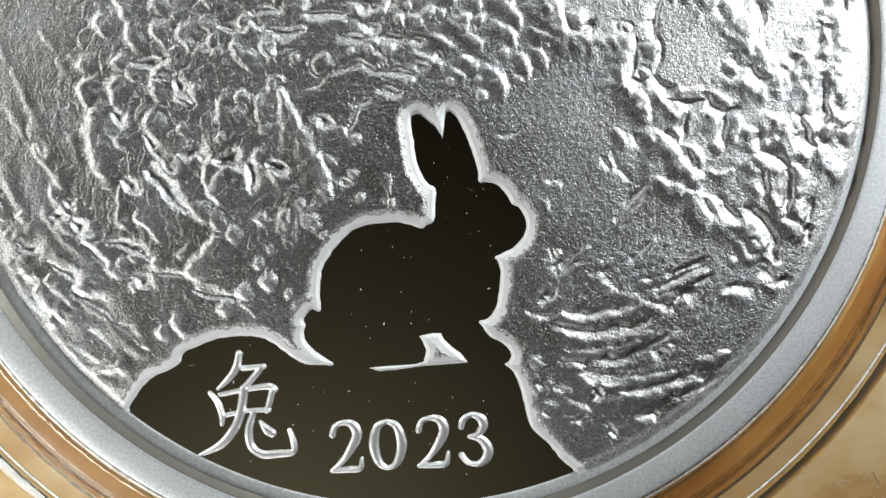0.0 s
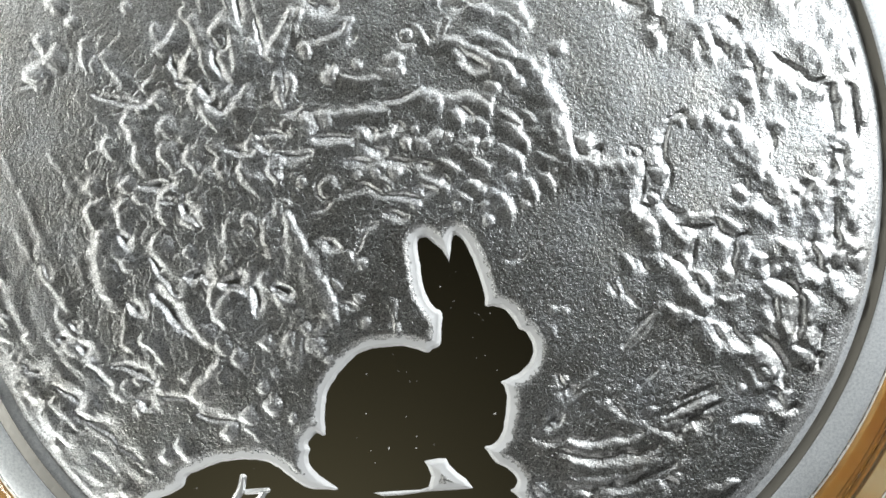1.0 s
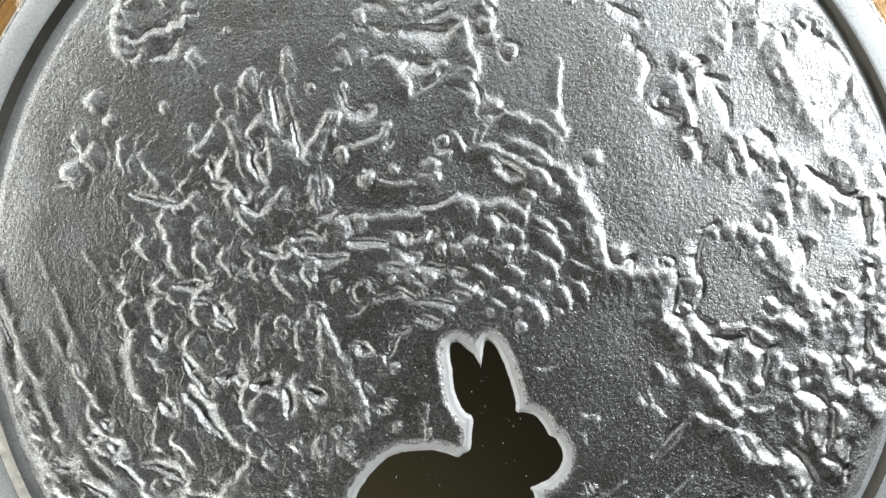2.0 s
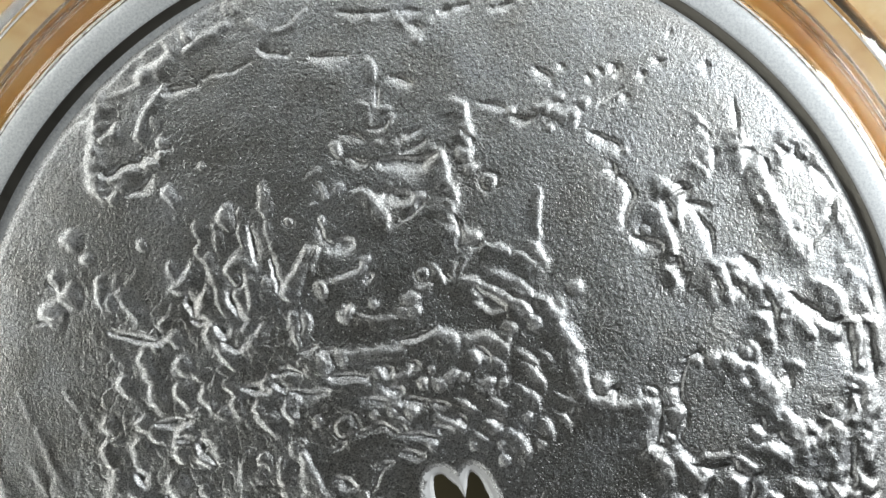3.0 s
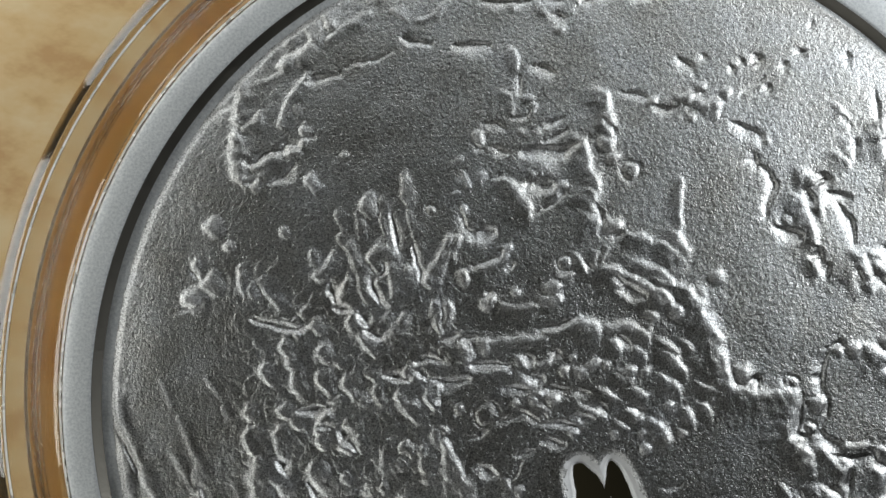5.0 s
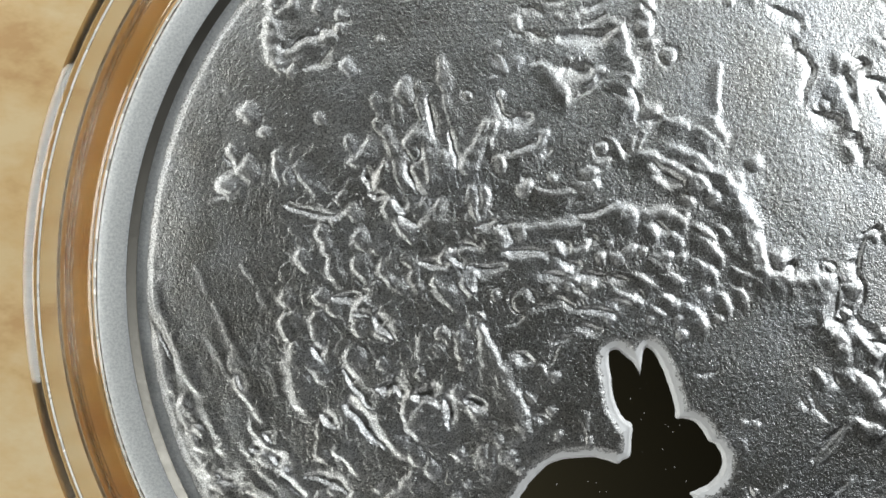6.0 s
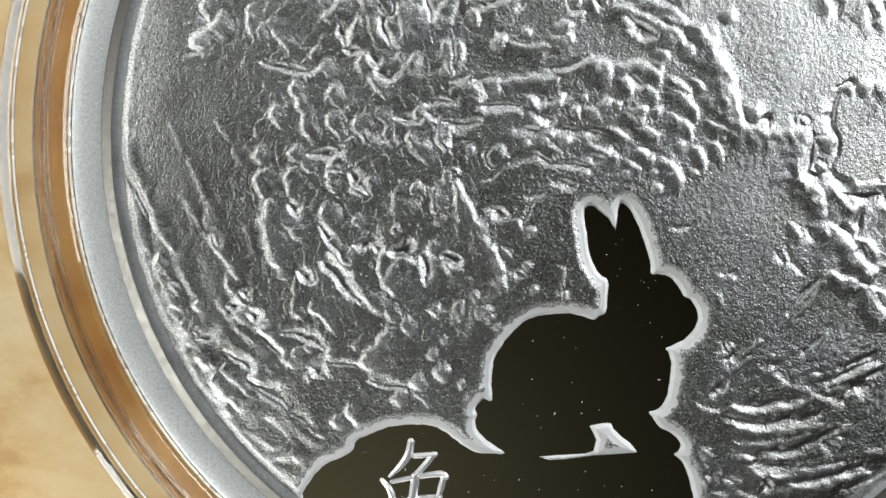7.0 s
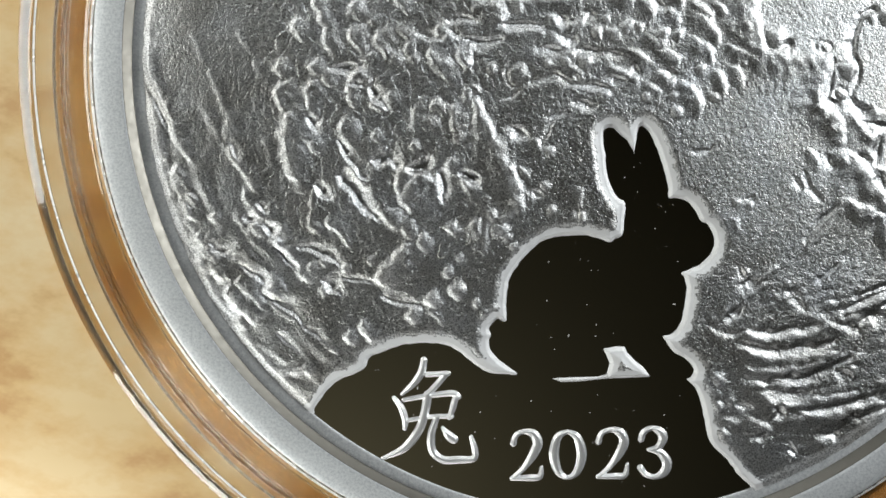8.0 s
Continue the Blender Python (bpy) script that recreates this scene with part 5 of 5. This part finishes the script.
sheet("mirror_silhouette", GX, GY, flat, (EDGE < 0.12) & (GR < 18.10), MIRROR, coin, "polished dark mirror field shaped as a rabbit on a hill")


def letter(name, height, label, *strokes):
    """A raised character: strokes of (x, y, half width), rounded like a struck letter."""
    pts = [p for s in strokes for p in s]
    step = 0.025
    xs = np.arange(min(p[0] for p in pts) - 0.4, max(p[0] for p in pts) + 0.4, step)
    ys = np.arange(min(p[1] for p in pts) - 0.4, max(p[1] for p in pts) + 0.4, step)
    x, y = np.meshgrid(xs, ys, indexing="xy")
    z = np.full(x.shape, -1.0)
    for s in strokes:
        line = []
        for k in range(len(s) - 1):
            p0, p1, p2, p3 = (np.array(s[min(max(k + o, 0), len(s) - 1)]) for o in (-1, 0, 1, 2))
            for u in np.linspace(0, 1, 9)[:-1]:
                line.append(0.5 * (2 * p1 + (p2 - p0) * u + (2 * p0 - 5 * p1 + 4 * p2 - p3) * u * u + (3 * p1 - p0 - 3 * p2 + p3) * u ** 3))
        line.append(np.array(s[-1]))
        for a, b in zip(line, line[1:]):
            d = b[:2] - a[:2]
            u = np.clip(((x - a[0]) * d[0] + (y - a[1]) * d[1]) / max(d @ d, 1e-9), 0, 1)
            w = a[2] + u * (b[2] - a[2])
            q = 1 - np.hypot(x - a[0] - u * d[0], y - a[1] - u * d[1]) / w
            z = np.maximum(z, np.where(q > 0, np.minimum(q * w * 1.6, height * (0.75 + 0.25 * np.clip(q, 0, 1))), q * w * 1.6))
    z = MIRROR_Z + np.maximum(z, -0.08)
    return sheet(name, x, y, z, z > MIRROR_Z - 0.07, LETTER, coin, label)


letter("year_character", 0.16, "raised frosted Chinese character",
       [(-6.62, -11.97, 0.13), (-6.70, -12.48, 0.16), (-7.00, -12.94, 0.13), (-7.46, -13.39, 0.07)],
       [(-6.47, -12.56, 0.11), (-5.97, -12.52, 0.11), (-5.64, -12.49, 0.11)],
       [(-5.75, -12.54, 0.13), (-6.09, -12.98, 0.13), (-6.49, -13.40, 0.11)],
       [(-7.77, -13.54, 0.09), (-7.47, -13.91, 0.13), (-7.29, -14.43, 0.13), (-7.30, -14.77, 0.09)],
       [(-7.38, -13.61, 0.09), (-6.35, -13.40, 0.11), (-5.45, -13.28, 0.13), (-5.20, -13.41, 0.13)],
       [(-5.31, -13.48, 0.13), (-5.41, -13.91, 0.13), (-5.53, -14.28, 0.09)],
       [(-7.27, -14.45, 0.09), (-6.32, -14.26, 0.09), (-5.44, -14.21, 0.11)],
       [(-6.42, -13.38, 0.18), (-6.53, -14.18, 0.18), (-6.76, -14.87, 0.18), (-7.30, -15.57, 0.16), (-8.17, -16.01, 0.07)],
       [(-6.05, -14.32, 0.13), (-6.23, -14.97, 0.16), (-6.14, -15.65, 0.16), (-5.70, -15.98, 0.16), (-5.09, -15.96, 0.16), (-4.50, -15.89, 0.13), (-4.45, -15.55, 0.13), (-4.62, -15.03, 0.09)],
       [(-5.79, -14.68, 0.07), (-5.51, -15.01, 0.18), (-5.32, -15.14, 0.18)])
letter("numeral_two", 0.16, "raised frosted numeral",
       [(-2.92, -15.23, 0.13), (-2.81, -14.88, 0.11), (-2.46, -14.73, 0.11), (-2.11, -14.83, 0.18), (-1.94, -15.19, 0.20), (-2.11, -15.66, 0.18), (-2.49, -16.24, 0.11), (-2.89, -16.62, 0.09)],
       [(-2.93, -16.65, 0.09), (-2.28, -16.60, 0.13), (-1.82, -16.54, 0.13), (-1.75, -16.15, 0.07)])
letter("numeral_zero", 0.16, "raised frosted numeral",
       [(-0.76, -14.68, 0.09), (-1.14, -14.92, 0.16), (-1.27, -15.61, 0.20), (-1.08, -16.29, 0.16), (-0.69, -16.53, 0.09), (-0.31, -16.26, 0.16), (-0.16, -15.57, 0.20), (-0.37, -14.89, 0.16), (-0.76, -14.68, 0.09)])
letter("numeral_two", 0.16, "raised frosted numeral",
       [(0.50, -15.05, 0.13), (0.62, -14.70, 0.11), (1.00, -14.55, 0.11), (1.35, -14.65, 0.18), (1.52, -15.01, 0.20), (1.36, -15.48, 0.18), (0.97, -16.06, 0.11), (0.58, -16.44, 0.09)],
       [(0.53, -16.46, 0.09), (1.19, -16.42, 0.13), (1.60, -16.36, 0.13), (1.69, -15.92, 0.07)])
letter("numeral_three", 0.16, "raised frosted numeral",
       [(2.20, -14.90, 0.13), (2.30, -14.60, 0.13), (2.63, -14.43, 0.11), (2.98, -14.58, 0.18), (3.08, -14.87, 0.18), (2.87, -15.20, 0.13), (2.51, -15.30, 0.07)],
       [(2.55, -15.30, 0.09), (2.99, -15.40, 0.16), (3.28, -15.80, 0.20), (3.18, -16.20, 0.18), (2.83, -16.39, 0.11), (2.46, -16.31, 0.11), (2.22, -16.04, 0.13)])


for ob in coin.children:
    ob.location.z = RIM_Z
coin.location.z = 0.0


# ---------------------------------------------------------------- dust
def speck(x, y, z, size, turn, long):
    bm = bmesh.new()
    bmesh.ops.create_icosphere(bm, subdivisions=1, radius=size * MM)
    for v in bm.verts:
        v.co *= 1 + 0.35 * noise.noise(v.co * 9000)
    bm.transform(pose(x * MM, y * MM, z * MM, 0, 0, turn) @ Matrix.Diagonal((long, 1, 0.6, 1)))
    return bm


dust = bmesh.new()
for k in range(60):
    for _ in range(400):
        x, y = rng.uniform(-9, 5), rng.uniform(-17, -2.5)
        i, j = np.searchsorted(axis, (x, y))
        if EDGE[j, i] < -0.25 and GR[j, i] < 18:
            break
    one = speck(x, y, RIM_Z / MM + MIRROR_Z + 0.008, rng.choice([0.012, 0.018, 0.028], p=[0.5, 0.35, 0.15]), rng.uniform(0, 180), rng.choice([1, 1, 2.5]))
    me = bpy.data.meshes.new("tmp")
    one.to_mesh(me)
    one.free()
    dust.from_mesh(me)
    bpy.data.meshes.remove(me)
for x, y, size, long in [(-2.27, -13.49, 0.035, 2.2), (-4.29, -14.01, 0.030, 2.0), (3.08, -13.89, 0.035, 1.6), (2.62, -5.51, 0.030, 1.0), (-3.98, -10.02, 0.030, 1.0), (-2.15, -10.41, 0.020, 1.0), (-1.57, -10.91, 0.025, 1.4), (0.22, -10.33, 0.030, 2.6), (0.91, -10.65, 0.020, 2.0)]:
    one = speck(x, y, RIM_Z / MM + MIRROR_Z + 0.008, size * 0.6, 60, long)
    me = bpy.data.meshes.new("tmp")
    one.to_mesh(me)
    one.free()
    dust.from_mesh(me)
    bpy.data.meshes.remove(me)
tagged(part("dust", dust, DUST), "pale dust specks lying on the mirror field", "dust", kind="stuff")


def fibre(name, label, x, y, z, size, thick, turn, swing):
    """A thin curled thread that lies at the given point, in millimetres."""
    bm = bmesh.new()
    rings = []
    for k in range(25):
        a = swing * (k / 24 - 0.5)
        r = size * (1 + 0.25 * math.sin(3 * a))
        c = Vector((r * math.cos(a), r * math.sin(a), 0.25 * thick * math.sin(5 * a) + thick))
        out = Vector((math.cos(a), math.sin(a), 0))
        w = thick * (0.5 + 0.5 * math.sin(math.pi * min(max(k / 24, 0.08), 0.92)))
        rings.append([bm.verts.new((c + out * w * math.cos(b) + Vector((0, 0, w * math.sin(b)))) * MM) for b in (math.pi / 3 * i for i in range(6))])
    for lo, hi in zip(rings, rings[1:]):
        for i in range(6):
            bm.faces.new((lo[i], lo[(i + 1) % 6], hi[(i + 1) % 6], hi[i]))
    bm.faces.new(rings[0])
    bm.faces.new(rings[-1])
    bmesh.ops.recalc_face_normals(bm, faces=bm.faces[:])
    bm.transform(pose(x * MM, y * MM, z * MM, 0, 0, turn))
    return tagged(part(name, bm, HAIR), label, "fibre", group="loose fibres")


def top_of(x, y):
    i, j = np.searchsorted(axis, (x, y))
    return RIM_Z / MM + float(relief_z[j, i])


fibre("fibre", "short pale curled fibre on the frosted coin", -5.17, -6.92, top_of(-5.17, -6.92), 0.30, 0.020, 20, 3.6)
fibre("fibre", "short pale curled fibre on the frosted coin", -5.95, -7.58, top_of(-5.95, -7.58), 0.26, 0.018, 200, 3.0)
fibre("fibre", "pale curled fibre on the wooden table", 20.1, -17.9, 0.02, 0.36, 0.012, 60, 4.2)
fibre("fibre", "pale curled fibre on the wooden table", 19.2, -18.3, 0.02, 0.50, 0.010, 130, 2.6)
fibre("fibre", "pale curled fibre on the wooden table", 20.4, -18.5, 0.02, 0.30, 0.010, 250, 3.2)
